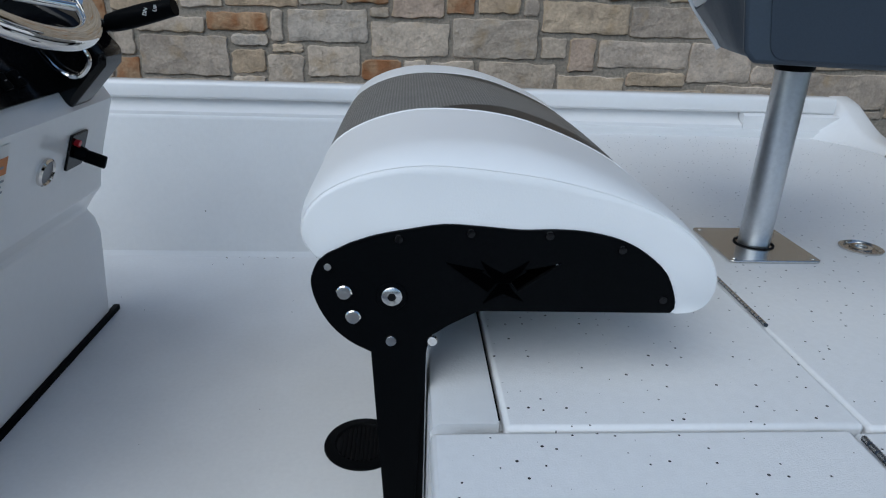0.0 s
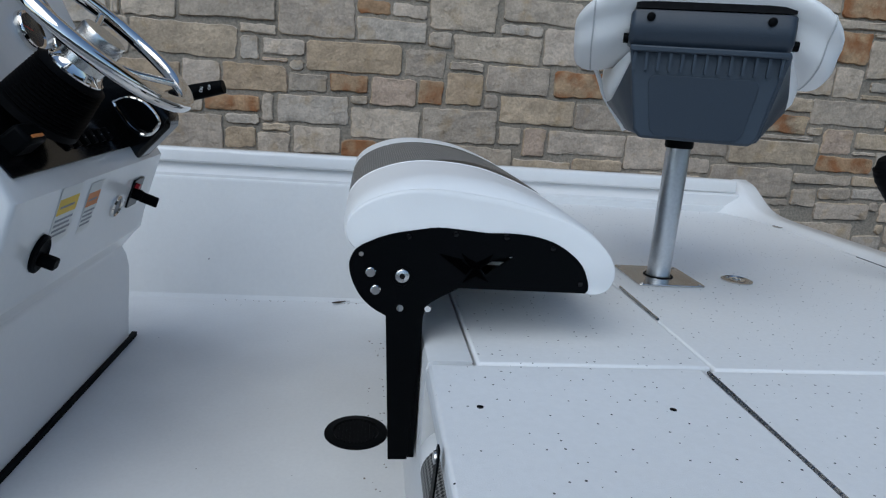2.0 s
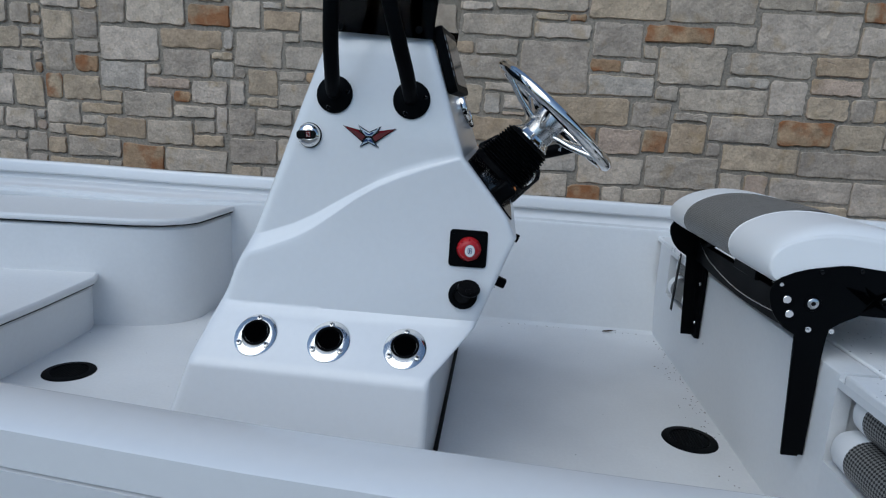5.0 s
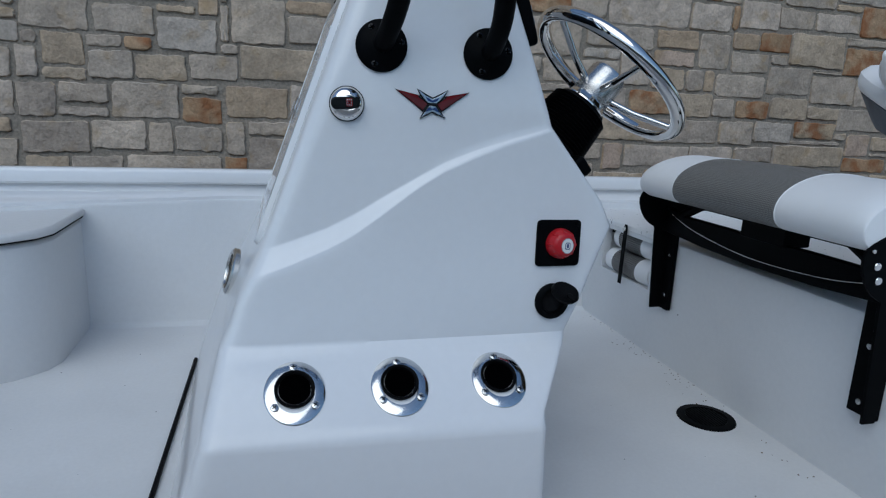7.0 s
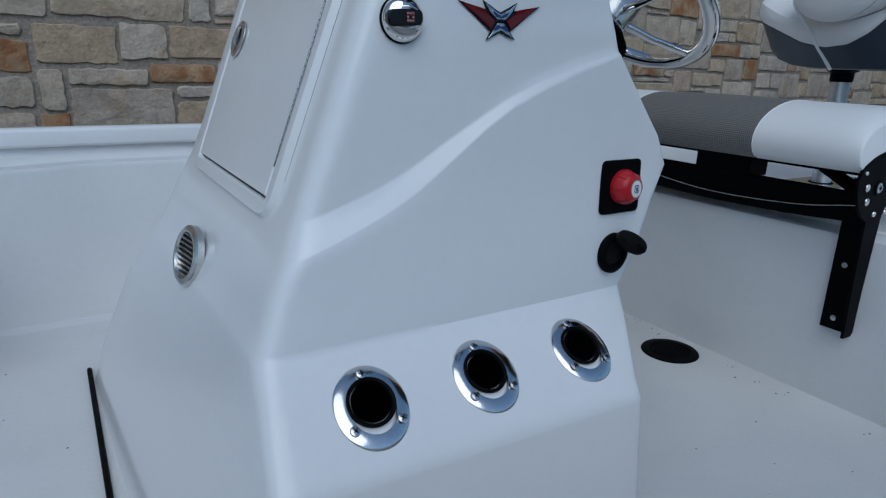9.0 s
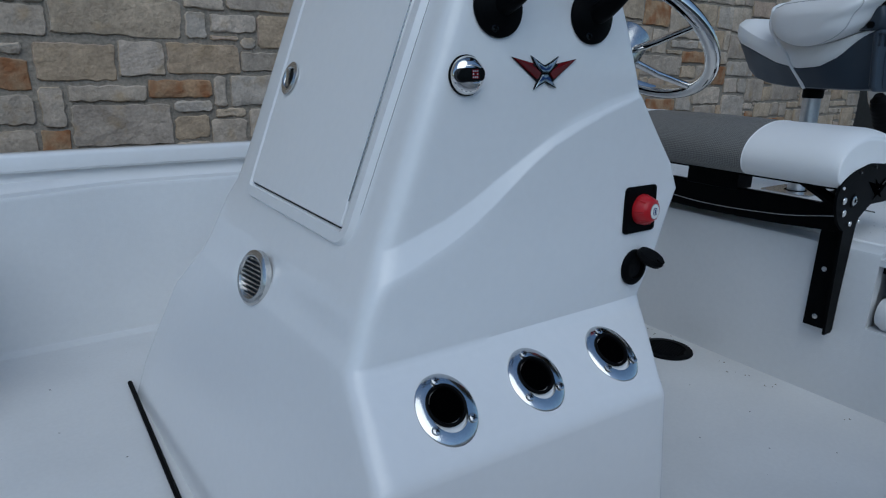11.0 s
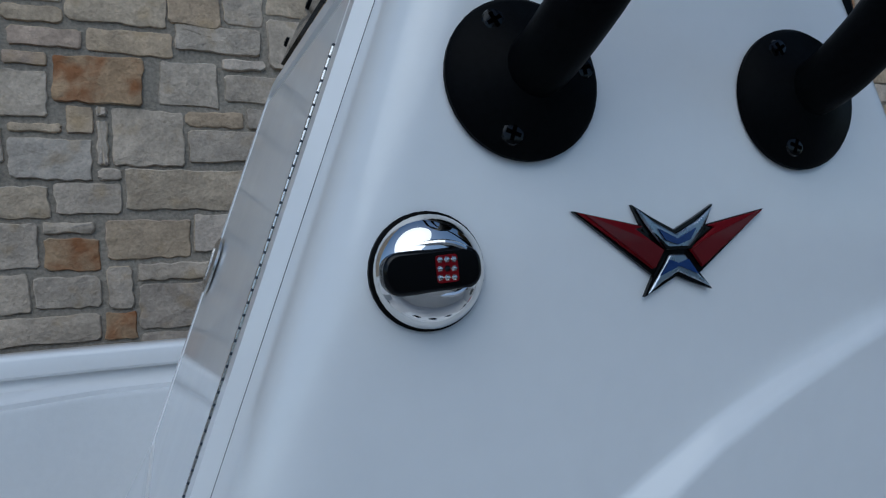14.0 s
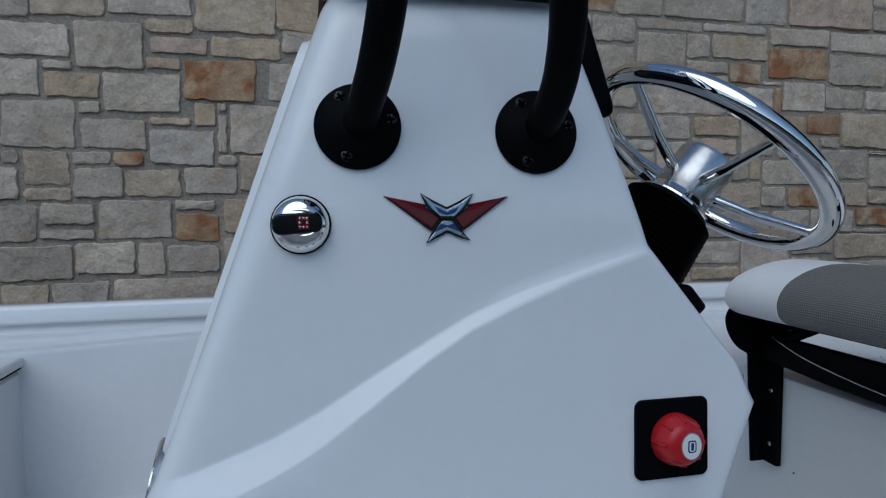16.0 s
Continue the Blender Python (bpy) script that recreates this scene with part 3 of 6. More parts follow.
# louvred round vent below the door
vn = Vector((-0.95, -0.14, 0.26)).normalized()
vm = facing(Vector((con_front(1.343, 0.471) - 0.009, 1.343, 0.471)), vn) @ Matrix.Scale(1.06, 4)
vent = thing("round_vent", vm.translation, "round stainless louvred vent on the console front", "vent")
part("rim", lathe([(0.053, -0.006), (0.053, 0.005), (0.048, 0.009), (0.041, 0.009), (0.039, 0.004), (0.039, 0)], vm, 36), STEEL, vent)
part("backing", lathe([(0.04, 0.001), (0, 0.001)], vm, 24), DARKPLASTIC, vent)
for k in range(-4, 5):
    w = math.sqrt(0.039 ** 2 - (k * 0.0085) ** 2)
    part("louvre", box(-w, w, -0.0045, 0.003, 0.0, 0.0016, m=vm @ pose(0, k * 0.0085, 0.004, 35)), STEEL, vent, smooth=False)


# rod holders on the near ledge
def rod_holder(x):
    m = side_pose(x, 0.378)
    ob = thing("rod_holder", m.translation, "chrome flush-mount rod holder with a black liner", "rod holder", "rod holders on the console")
    part("flange", lathe([(0.0535, 0.0), (0.0535, 0.0015), (0.0515, 0.0032), (0.037, 0.0050), (0.0345, 0.0050), (0.033, 0.0)], m @ pose(0, -0.004, 0), 48, squash=1.13), POLISHED, ob)
    part("liner", lathe([(0.0355, 0.003), (0.0355, 0.007), (0.0335, 0.0085), (0.0305, 0.007), (0.0295, 0.003), (0.0265, -0.03)], m @ pose(0, 0.002, 0), 32), RUBBER, ob)
    # black disc closes the hole in place of its shaded depth
    part("bore_shade", lathe([(0.0, 0.0032), (0.0285, 0.0032)], m @ pose(0, 0.002, 0), 24), PIT_SHADE, ob)
    for a in (92, 215, 325):
        p = m @ pose(0.0425 * math.cos(radians(a)), -0.004 + 0.047 * math.sin(radians(a)), 0.0065)
        s = part("screw", lathe([(0.0075, 0), (0.0068, 0.002), (0.004, 0.003), (0, 0.0032)], p, 14), STEEL, ob)
        # raised dark bars draw the shade in the screw's cross
        bm = box(-0.0042, 0.0042, -0.0009, 0.0009, 0.0028, 0.0036)
        box(-0.0009, 0.0009, -0.0042, 0.0042, 0.0028, 0.0037, bm)
        bmesh.ops.transform(bm, matrix=p @ pose(0, 0, 0, 0, 0, a), verts=bm.verts)
        part("slot", bm, GASKET, s, smooth=False)


for x in (-0.967, -0.778, -0.585):
    rod_holder(x)

# navigation light
m = side_pose(-0.87, 0.879) @ Matrix.Scale(0.81, 4)
nav = thing("navigation_light", m.translation, "round chrome navigation light with a dark lens", "light fitting")
part("gasket", lathe([(0.039, 0), (0.039, 0.004), (0.036, 0.006), (0, 0.006)], m, 32), RUBBER, nav)
part("housing", lathe([(0.037, 0.005), (0.0365, 0.010), (0.033, 0.017), (0.025, 0.023), (0.013, 0.026), (0, 0.027)], m, 40), CHROME, nav)
part("lens", prism(rounded(0.063, 0.027, 0.011), 0.026, m @ pose(-0.003, 0.001, 0.001, 0, 0, 4)), GLOSSBLACK, nav, "black lens window", bevel=0.002)
em = part("emitter", prism(rounded(0.014, 0.017, 0.002), 0.0272, m @ pose(0.005, 0.002, 0.001, 0, 0, 4)), DARKRED, nav, "cut-glass led block with a red tint")
for ex in (-0.0045, 0, 0.0045):
    for ey in (-0.0055, 0, 0.0055):
        part("facet", lathe([(0.0022, 0.0), (0.0012, 0.0012), (0, 0.0014)], m @ pose(0.005 + ex, 0.002 + ey, 0.0282), 6), STEEL if (ex or ey) else GLOSSBLACK, em, smooth=False)
part("brow", tube(smooth_path([m @ Vector((-0.018, 0.0165, 0.021)), m @ Vector((0.006, 0.018, 0.0255)), m @ Vector((0.021, 0.011, 0.0245)), m @ Vector((0.0225, -0.002, 0.0225)), m @ Vector((0.012, -0.0135, 0.025)), m @ Vector((-0.016, -0.0135, 0.021))]), 0.0016, 8), CHROME, nav)

# winged emblem, drawn as plain shapes
m = side_pose(-0.715, 0.892)
emb = thing("emblem", m.translation, "winged red and silver metal emblem on the console", "emblem")
S = 0.0672


def mirror(pts):
    return [(-x, y) for x, y in pts][::-1]


wing = [(-1.0, 0.285), (-0.33, 0.125), (-0.40, 0.10), (-0.12, -0.12), (-0.26, -0.33)]
star_top = [(-0.42, 0.335), (-0.22, 0.18), (0.0, 0.055), (0.22, 0.18), (0.42, 0.335), (0.30, 0.10), (0.13, -0.13), (-0.13, -0.13), (-0.30, 0.10)]
star_low = [(-0.33, -0.575), (-0.19, -0.33), (-0.09, -0.155), (0.09, -0.155), (0.19, -0.33), (0.37, -0.535), (0.17, -0.44), (0.0, -0.36), (-0.17, -0.46)]
SILVER = material("satin_silver", (0.42, 0.47, 0.53), 0.28, 1.0, blotch=0.05, blotch_size=40)
NAVY = material("blue_enamel", (0.015, 0.04, 0.14), 0.2, blotch=0.1, blotch_size=40)


def grow(pts, d):
    cx, cy = sum(p[0] for p in pts) / len(pts), sum(p[1] for p in pts) / len(pts)
    out = []
    n = len(pts)
    area = sum(pts[i - 1][0] * pts[i][1] - pts[i][0] * pts[i - 1][1] for i in range(n))
    sg = 1 if area > 0 else -1
    for i in range(n):
        a, b, c = Vector(pts[i - 1]), Vector(pts[i]), Vector(pts[(i + 1) % n])
        n1 = Vector(((b - a).y, -(b - a).x)).normalized() * sg
        n2 = Vector(((c - b).y, -(c - b).x)).normalized() * sg
        k = (n1 + n2)
        k = k / max(0.55, k.length_squared / 2)
        v = b + k * d
        out.append((v.x, v.y))
    return out


def flat(pts, depth, lift, d=0.0):
    return prism([(S * x, S * 0.86 * y) for x, y in grow(pts, d)], depth, m @ pose(0, 0, lift))


for pts, mat_, nm in ((wing, DARKRED, "wing"), (mirror(wing), DARKRED, "wing"), (star_top, SILVER, "star"), (star_low, SILVER, "star")):
    part("border", flat(pts, 0.0025, 0.0004, 0.028), GLOSSBLACK, emb)
    part(nm, flat(pts, 0.0022, 0.003, -0.012), mat_, emb, bevel=0.0012)
# lower facets of the wings: flat overlays with their shade put into a darker red
FACET_SHADE_RED = material("shaded_facet_red", (0.10, 0.003, 0.005), 0.3, coat=0.3, blotch=0.1, blotch_size=30, spec=0.3)
low_wing = [(-0.93, 0.265), (-0.30, -0.02), (-0.15, -0.12), (-0.255, -0.30)]
for pts in (low_wing, mirror(low_wing)):
    part("facet_shade", flat(pts, 0.0008, 0.0052), FACET_SHADE_RED, emb)
for pts in ([(-0.20, 0.10), (0.0, -0.01), (0.20, 0.10), (0.13, -0.02), (0.0, -0.07), (-0.13, -0.02)], [(-0.10, -0.22), (0.0, -0.26), (0.10, -0.22), (0.20, -0.38), (0.0, -0.29), (-0.20, -0.38)]):
    part("inlay", flat(pts, 0.0012, 0.0052), NAVY, emb)
part("chevron", flat([(-0.24, 0.05), (-0.11, -0.085), (0.11, -0.085), (0.24, 0.05), (0.13, -0.115), (-0.13, -0.115)], 0.0016, 0.0052), GLOSSBLACK, emb)

# battery switch
m = side_pose(-0.449, 0.626)
bat = thing("battery_switch", m.translation, "red rotary battery switch on a black square plate", "switch")
part("plate", prism(rounded(0.095, 0.094, 0.009), 0.006, m), BLACK, bat, bevel=0.0015)
for sx in (-1, 1):
    for sy in (-1, 1):
        part("screw", lathe([(0.0045, 0), (0.004, 0.0015), (0, 0.0017)], m @ pose(0.039 * sx, 0.039 * sy, 0.006), 10), BLACK, bat)
km = m @ pose(0.002, 0, 0) @ Matrix.Scale(0.87, 4)
knob = part("knob", lathe([(0.035, 0.006), (0.035, 0.014), (0.033, 0.020), (0.029, 0.031), (0.025, 0.037), (0.019, 0.0395), (0, 0.0395)], km, 36), RED, bat, "red knob")
for a in range(0, 360, 45):
    part("finger_rib", tube([km @ pose(0, 0, 0, 0, 0, a) @ Vector((0.0335, 0, 0.009)), km @ pose(0, 0, 0, 0, 0, a) @ Vector((0.0325, 0, 0.020)), km @ pose(0, 0, 0, 0, 0, a) @ Vector((0.0275, 0, 0.033))], 0.0022, 8), RED, knob)
sk = km @ pose(0.004, -0.001, 0.0395)
part("sticker_rim", lathe([(0.0150, 0.0), (0.0150, 0.0006), (0, 0.0007)], sk, 28, squash=1.2), INKGREY, knob)
part("sticker", lathe([(0.0138, 0.0), (0.0138, 0.0012), (0, 0.0013)], sk, 28, squash=1.2), PAPER, knob, "white oval sticker with a small diagram")
part("diagram", prism(rounded(0.012, 0.016, 0.003), 0.0017, sk), NAVY, knob)
part("diagram_field", prism(rounded(0.0085, 0.0125, 0.002), 0.0020, sk), PAPER, knob)
part("diagram_bar", box(-0.0020, 0.0020, -0.0048, 0.0048, 0.0, 0.0023, m=sk), NAVY, knob)

# power socket with its flipped-up cap
m = side_pose(-0.454, 0.506)
soc = thing("power_socket", m.translation, "black round power socket with its rubber cap hanging open", "socket")
part("bezel", lathe([(0.037, 0), (0.037, 0.005), (0.031, 0.010), (0.024, 0.010), (0.022, 0.002), (0.0, 0.002)], m, 32), BLACK, soc)
part("well", lathe([(0.0215, 0.0035), (0.0, 0.0035)], m, 24), GASKET, soc)
part("cap", lathe([(0.0, -0.006), (0.022, -0.006), (0.025, 0.0), (0.022, 0.007), (0.0, 0.008)], m @ pose(0.014, 0.023, 0.03, -62, 14) @ Matrix.Scale(1.18, 4), 28), RUBBER, soc, "black rubber cap")
part("cap_tab", prism(rounded(0.014, 0.016, 0.005), 0.004, m @ pose(0.014, 0.02, 0.054, -62, 14)), RUBBER, soc, bevel=0.001)
part("cap_strap", tube(smooth_path([m @ Vector((0, 0.028, 0.008)), m @ Vector((0.006, 0.034, 0.018)), m @ Vector((0.012, 0.03, 0.026))]), 0.005, 8), RUBBER, soc)


# ---- grab rails and windscreen ----
def grab_rail(x, z, aft, sign=1, reach=1.0):
    """One bent black rail from the console's side up past the windscreen; aft: how far it leans back at each bend."""
    m = side_pose(x, z)
    if sign < 0:
        m = pose(0, 2 * CON_C, 0) @ Matrix.Diagonal((1, -1, 1, 1)) @ m
    ob = thing("grab_rail", m.translation, "black powder-coated grab rail with a round screwed flange", "rail", "console grab rails")
    part("flange", lathe([(0.0465, 0), (0.0465, 0.003), (0.043, 0.007), (0.030, 0.010), (0.021, 0.016), (0, 0.018)], m, 40), BLACK, ob)
    for a in (10, 122, 250):
        q = m @ pose(0.035 * math.cos(radians(a)), 0.035 * math.sin(radians(a)), 0.0080, 0, 0, a)
        head = part("screw", lathe([(0.0068, 0), (0.0062, 0.0012), (0.004, 0.0018), (0, 0.0019)], q, 16), GLOSSBLACK, ob)
        for b in (0, 90):
            # bars stand proud and imitate the shade of a cross recess
            part("slot", box(-0.0044, 0.0044, -0.0011, 0.0011, 0.0012, 0.0022, m=q @ pose(0, 0, 0, 0, 0, b)), PIT_SHADE, head, smooth=False)
    c = m.translation
    o = Vector((0, -sign * reach, 0))
    bends = ((0.043, 0.014), (0.102, 0.055), (0.157, 0.120), (0.180, 0.22), (0.180, 0.34), (0.14, 0.46), (0.0, 0.53), (-0.2, 0.55))
    pts = [c] + [c + o * out + Vector((dx, 0, up)) for (out, up), dx in zip(bends, aft)]
    part("tube", tube(smooth_path(pts), 0.0180, 18), BLACK, ob)
    return ob


LEAN_FORE = (0.003, 0.012, 0.019, 0.023, 0.023, 0.022, 0.022, 0.022)
LEAN_AFT = (0.000, -0.003, -0.017, -0.043, -0.058, -0.066, -0.07, -0.07)
grab_rail(-0.809, 0.983, LEAN_FORE, 1, 0.78)
grab_rail(-0.613, 0.980, LEAN_AFT, 1, 0.78)
grab_rail(-0.74, 0.983, LEAN_FORE, -1, 0.28)
grab_rail(-0.62, 0.983, LEAN_AFT, -1, 0.28)

screen = thing("windscreen", (-0.75, CON_C, 1.135), "smoked acrylic windscreen bolted round the console top", "windscreen")
Z1 = 1.50
yf = 1.585


def sheet(a, b, c, d, thick):
    bm = bmesh.new()
    a, b, c, d = (Vector(v) for v in (a, b, c, d))
    nrm = (b - a).cross(d - a).normalized() * thick
    lo, hi = [bm.verts.new(v) for v in (a, b, c, d)], [bm.verts.new(v + nrm) for v in (a, b, c, d)]
    bm.faces.new(lo[::-1]), bm.faces.new(hi)
    for i in range(4):
        bm.faces.new((lo[i], lo[(i + 1) % 4], hi[(i + 1) % 4], hi[i]))
    return bm


FN, FF = (-0.842, 0.998), (-0.836, yf)
def lerp3(a, c, f):
    return tuple(p + (q - p) * f for p, q in zip(a, c))


def banded(name, a, c_, d, e, f):
    """A pane whose lowest strip is printed dark."""
    p, q = lerp3(a, e, f), lerp3(c_, d, f)
    part("tinted_band", sheet(a, c_, q, p, 0.005), TINT, screen, "dark tinted lower band")
    part(name, sheet(p, q, d, e, 0.005), SMOKE, screen)


banded("front_pane", (FN[0] - 0.004, FN[1], 1.136), (FF[0] - 0.004, FF[1], 1.136), (FF[0] + 0.16, FF[1] - 0.03, Z1), (FN[0] + 0.16, FN[1] + 0.03, Z1), 0.27)
for sgn, y0 in ((1, 0.954), (-1, 2 * CON_C - 0.954)):
    y1 = y0 + sgn * 0.03
    banded("side_pane", (-0.842 if sgn > 0 else -0.79, y0 + sgn * 0.022, 1.136), (-0.570, y0, 1.124), (-0.537, y1, Z1), (-0.72, y1 + sgn * 0.025, Z1), 0.27)
    for x in (-0.80, -0.605):
        part("bolt", lathe([(0.010, 0), (0.009, 0.006), (0, 0.007)], facing((x, y0 + sgn * 0.004, 1.145), (0, -sgn, 0.08)), 14), BLACK, screen)
for k in range(4):
    y = 1.06 + k * 0.16
    part("bolt", lathe([(0.007, 0), (0.0065, 0.004), (0, 0.005)], facing((-0.842 + 0.01 * (y - 1.0), y, 1.155), (-1, 0.01, 0.4)), 14), BLACK, screen)

# ---- dash: display, gauges, wheel, controls ----
UN = Vector((0.943, 0, 0.332)).normalized()
LN = Vector((0.765, 0, 0.644)).normalized()


def dash_pose(y, t, lower, lift=0.0):
    """t runs from the bottom (0) to the top (1) of the dash's lower or upper face."""
    a, b = (Vector((-0.326, y, 0.673)), Vector((-0.475, y, 0.85))) if lower else (Vector((-0.475, y, 0.85)), Vector((-0.576, y, 1.137)))
    nrm = LN if lower else UN
    return facing(a.lerp(b, t) + nrm * lift, nrm)


m = facing((-0.545, 1.074, 1.078), (0.948, -0.069, 0.310))
disp = thing("chart_display", m.translation, "black flat chart display with a dark screen on the dash", "display")
part("case", prism(rounded(0.222, 0.165, 0.016), 0.025, m @ pose(0.006, 0, 0)), BLACK, disp, bevel=0.004)
part("screen", prism(rounded(0.178, 0.126, 0.004), 0.0262, m @ pose(0.014, 0, 0)), SCREEN, disp, "dark glossy screen")
for k in range(5):
    part("key", prism(rounded(0.005, 0.013, 0.002), 0.0264, m @ pose(-0.098, 0.05 - 0.022 * k, 0)), INKGREY, disp)

for i, (y, t, r) in enumerate(((1.41, 0.83, 0.048), (1.41, 0.43, 0.048), (1.52, 0.92, 0.03), (1.52, 0.62, 0.03), (1.52, 0.32, 0.03))):
    m = dash_pose(y, t, False)
    g = thing("dash_gauge", m.translation, "round dash gauge with a polished bezel", "gauge", "dash gauges")
    part("bezel", lathe([(r, 0), (r, 0.012), (r * 0.94, 0.017), (r * 0.82, 0.014), (r * 0.8, 0.006)], m, 36), CHROME, g)
    part("face", lathe([(r * 0.82, 0.005), (0, 0.005)], m, 32), DIAL, g)
    part("needle", box(-0.0012, 0.0012, -0.004, r * 0.62, 0.006, 0.0072, m=m @ pose(0, 0, 0, 0, 0, 40 + 30 * i)), RED, g, smooth=False)
    part("glass", lathe([(r * 0.82, 0.0135), (r * 0.4, 0.0155), (0, 0.016)], m, 32), GLASS, g)

# black lower dash panel
m = dash_pose(1.26, 0.55, True)
panel = thing("switch_panel", m.translation, "black lower dash panel with rocker switches", "panel")
part("plate", prism(rounded(0.60, 0.185, 0.006), 0.004, m), GLOSSBLACK, panel, bevel=0.001)
for k in range(6):
    part("rocker", prism(rounded(0.02, 0.034, 0.003), 0.014, m @ pose(-0.03 + 0.045 * k, -0.045, 0, 8)), BLACK, panel, bevel=0.002)
    part("marker", prism(rounded(0.006, 0.002, 0.0008), 0.0148, m @ pose(-0.03 + 0.045 * k, -0.045, 0, 8)), INKGREY, panel)

# steering wheel
AX = Vector((0.648, 0, 0.7615)).normalized()
HUB = Vector((-0.2672, 1.155, 0.9457))
wm = facing(HUB, AX, (-0.77, 0, 0.64))
wheel = thing("steering_wheel", HUB, "polished stainless five-spoke steering wheel", "steering wheel")
R = 0.193
RC = 0.028
part("rim", tube([wm @ Vector((R * math.cos(a), R * math.sin(a), RC)) for a in (2 * math.pi * k / 72 for k in range(73))], 0.0163, 16, cap=False), CHROME, wheel)
part("hub", lathe([(0.046, -0.05), (0.046, 0.026), (0.043, 0.033), (0.0, 0.035)], wm, 36), STEEL, wheel, "polished hub")
for k in range(5):
    a = 2 * math.pi * (k / 5) + radians(27)
    c, s = math.cos(a), math.sin(a)
    part("spoke", tube([wm @ Vector((0.028 * c, 0.028 * s, -0.02)), wm @ Vector((0.10 * c, 0.10 * s, -0.004)), wm @ Vector((R * c, R * s, RC))], [0.009, 0.008, 0.0075], 10), CHROME, wheel)

# helm bellows under the wheel
boot = thing("helm_boot", HUB - AX * 0.12, "black ribbed rubber boot over the steering helm", "boot")
prof = []
for k in range(13):
    f = k / 12
    r = 0.080 - 0.013 * f
    prof += [(r + 0.005, -0.175 + 0.10 * f), (r - 0.003, -0.171 + 0.10 * f)]
part("bellows", lathe([(0.086, -0.19)] + prof + [(0.060, -0.064), (0.0, -0.062)], wm, 32), RUBBER, boot)
part("collar", lathe([(0.058, -0.066), (0.058, -0.060), (0.052, -0.055), (0.047, -0.045), (0.0, -0.045)], wm, 32), CHROME, boot, "polished collar")
part("tilt_body", box(-0.035, 0.035, -0.022, 0.022, -0.02, 0.05, m=dash_pose(1.05, 0.42, True)), BLACK, boot, bevel=0.008)
part("tilt_mark", box(-0.02, 0.02, -0.014, -0.008, 0.05, 0.053, m=dash_pose(1.05, 0.42, True)), ORANGE, boot)

# throttle control at the far end of the dash
thr = thing("throttle_control", (-0.34, 1.60, 0.80), "black throttle box with a wire loop and a black hand lever", "throttle")
part("box", prism([(-0.47, 0.86), (-0.365, 0.665), (-0.335, 0.665), (-0.25, 0.755), (-0.245, 0.785), (-0.30, 0.85), (-0.40, 0.90)], 0.10, facing((0, 1.655, 0), (0, -1, 0))), GLOSSBLACK, thr, bevel=0.012)
part("wire_loop", tube(smooth_path([(-0.385, 1.545, 0.815), (-0.345, 1.542, 0.83), (-0.30, 1.541, 0.815), (-0.27, 1.541, 0.77), (-0.30, 1.541, 0.735), (-0.34, 1.542, 0.75), (-0.37, 1.543, 0.79), (-0.385, 1.545, 0.815)]), 0.005, 8), CHROME, thr, "bent chrome wire loop")
part("lever", tube(smooth_path([(-0.33, 1.665, 0.80), (-0.29, 1.67, 0.825), (-0.25, 1.668, 0.838)]), 0.014, 12), GLOSSBLACK, thr)
grip_ = smooth_path([(-0.272, 1.665, 0.834), (-0.24, 1.662, 0.842), (-0.185, 1.66, 0.857), (-0.125, 1.655, 0.872)], 6)
part("hand_grip", tube(grip_, [0.019 + 0.0035 * math.sin(math.pi * k / (len(grip_) - 1)) for k in range(len(grip_))], 18), BLACK, thr, "black hand grip")


def lettering(name, body, size, m, mat, parent, stretch=1.0, bold=0.0):
    """Raised letters as one mesh part."""
    txt = bpy.data.curves.new(name, "FONT")
    txt.body, txt.size, txt.extrude, txt.align_x, txt.align_y, txt.offset = body, size, 0.0004 + size * 0.03, "CENTER", "CENTER", bold
    to = new(name, txt)
    bpy.context.view_layer.update()
    me = bpy.data.meshes.new_from_object(to.evaluated_get(bpy.context.evaluated_depsgraph_get()))
    bpy.data.objects.remove(to)
    me.materials.append(mat)
    ob = new(name, me)
    ob.parent = parent
    ob.matrix_basis = parent.matrix_basis.inverted() @ m @ Matrix.Diagonal((stretch, 1, 1, 1))
    return ob


for word, x, z in (("UP", -0.160, 0.868), ("DN", -0.182, 0.861)):
    lettering("trim_mark", word, 0.011, facing((x, 1.6375, z), (0.05, -1, 0.25)) @ pose(0, 0, 0, 0, 0, 75), PAPER, thr)

# ignition, gauge and labels on the rear face of the console
RN = Vector((0.937, 0, -0.348))


def rear_pose(y, z):
    return facing((con_rear(z), y, z), RN)


m = rear_pose(1.60, 0.567)
ign = thing("ignition_switch", m.translation, "black ignition panel with its key and lanyard clip", "ignition switch")
part("plate", prism(rounded(0.075, 0.085, 0.004), 0.006, m), GLOSSBLACK, ign, bevel=0.001)
part("barrel", lathe([(0.016, 0.006), (0.016, 0.02), (0.012, 0.028), (0, 0.028)], m @ pose(0, -0.004, 0), 20), BLACK, ign)
part("key", prism(rounded(0.012, 0.03, 0.005), 0.05, m @ pose(0, -0.006, 0.02)), BLACK, ign, bevel=0.003)
part("stop_clip", lathe([(0.008, 0.006), (0.008, 0.016), (0, 0.017)], m @ pose(-0.018, 0.024, 0), 14), RED, ign, "red stop clip")
m = rear_pose(1.475, 0.55)
hm = thing("hour_meter", m.translation, "small round chrome-rimmed gauge below the dash", "gauge")
part("bezel", lathe([(0.031, 0), (0.031, 0.006), (0.027, 0.010), (0.024, 0.006)], m, 28), CHROME, hm)
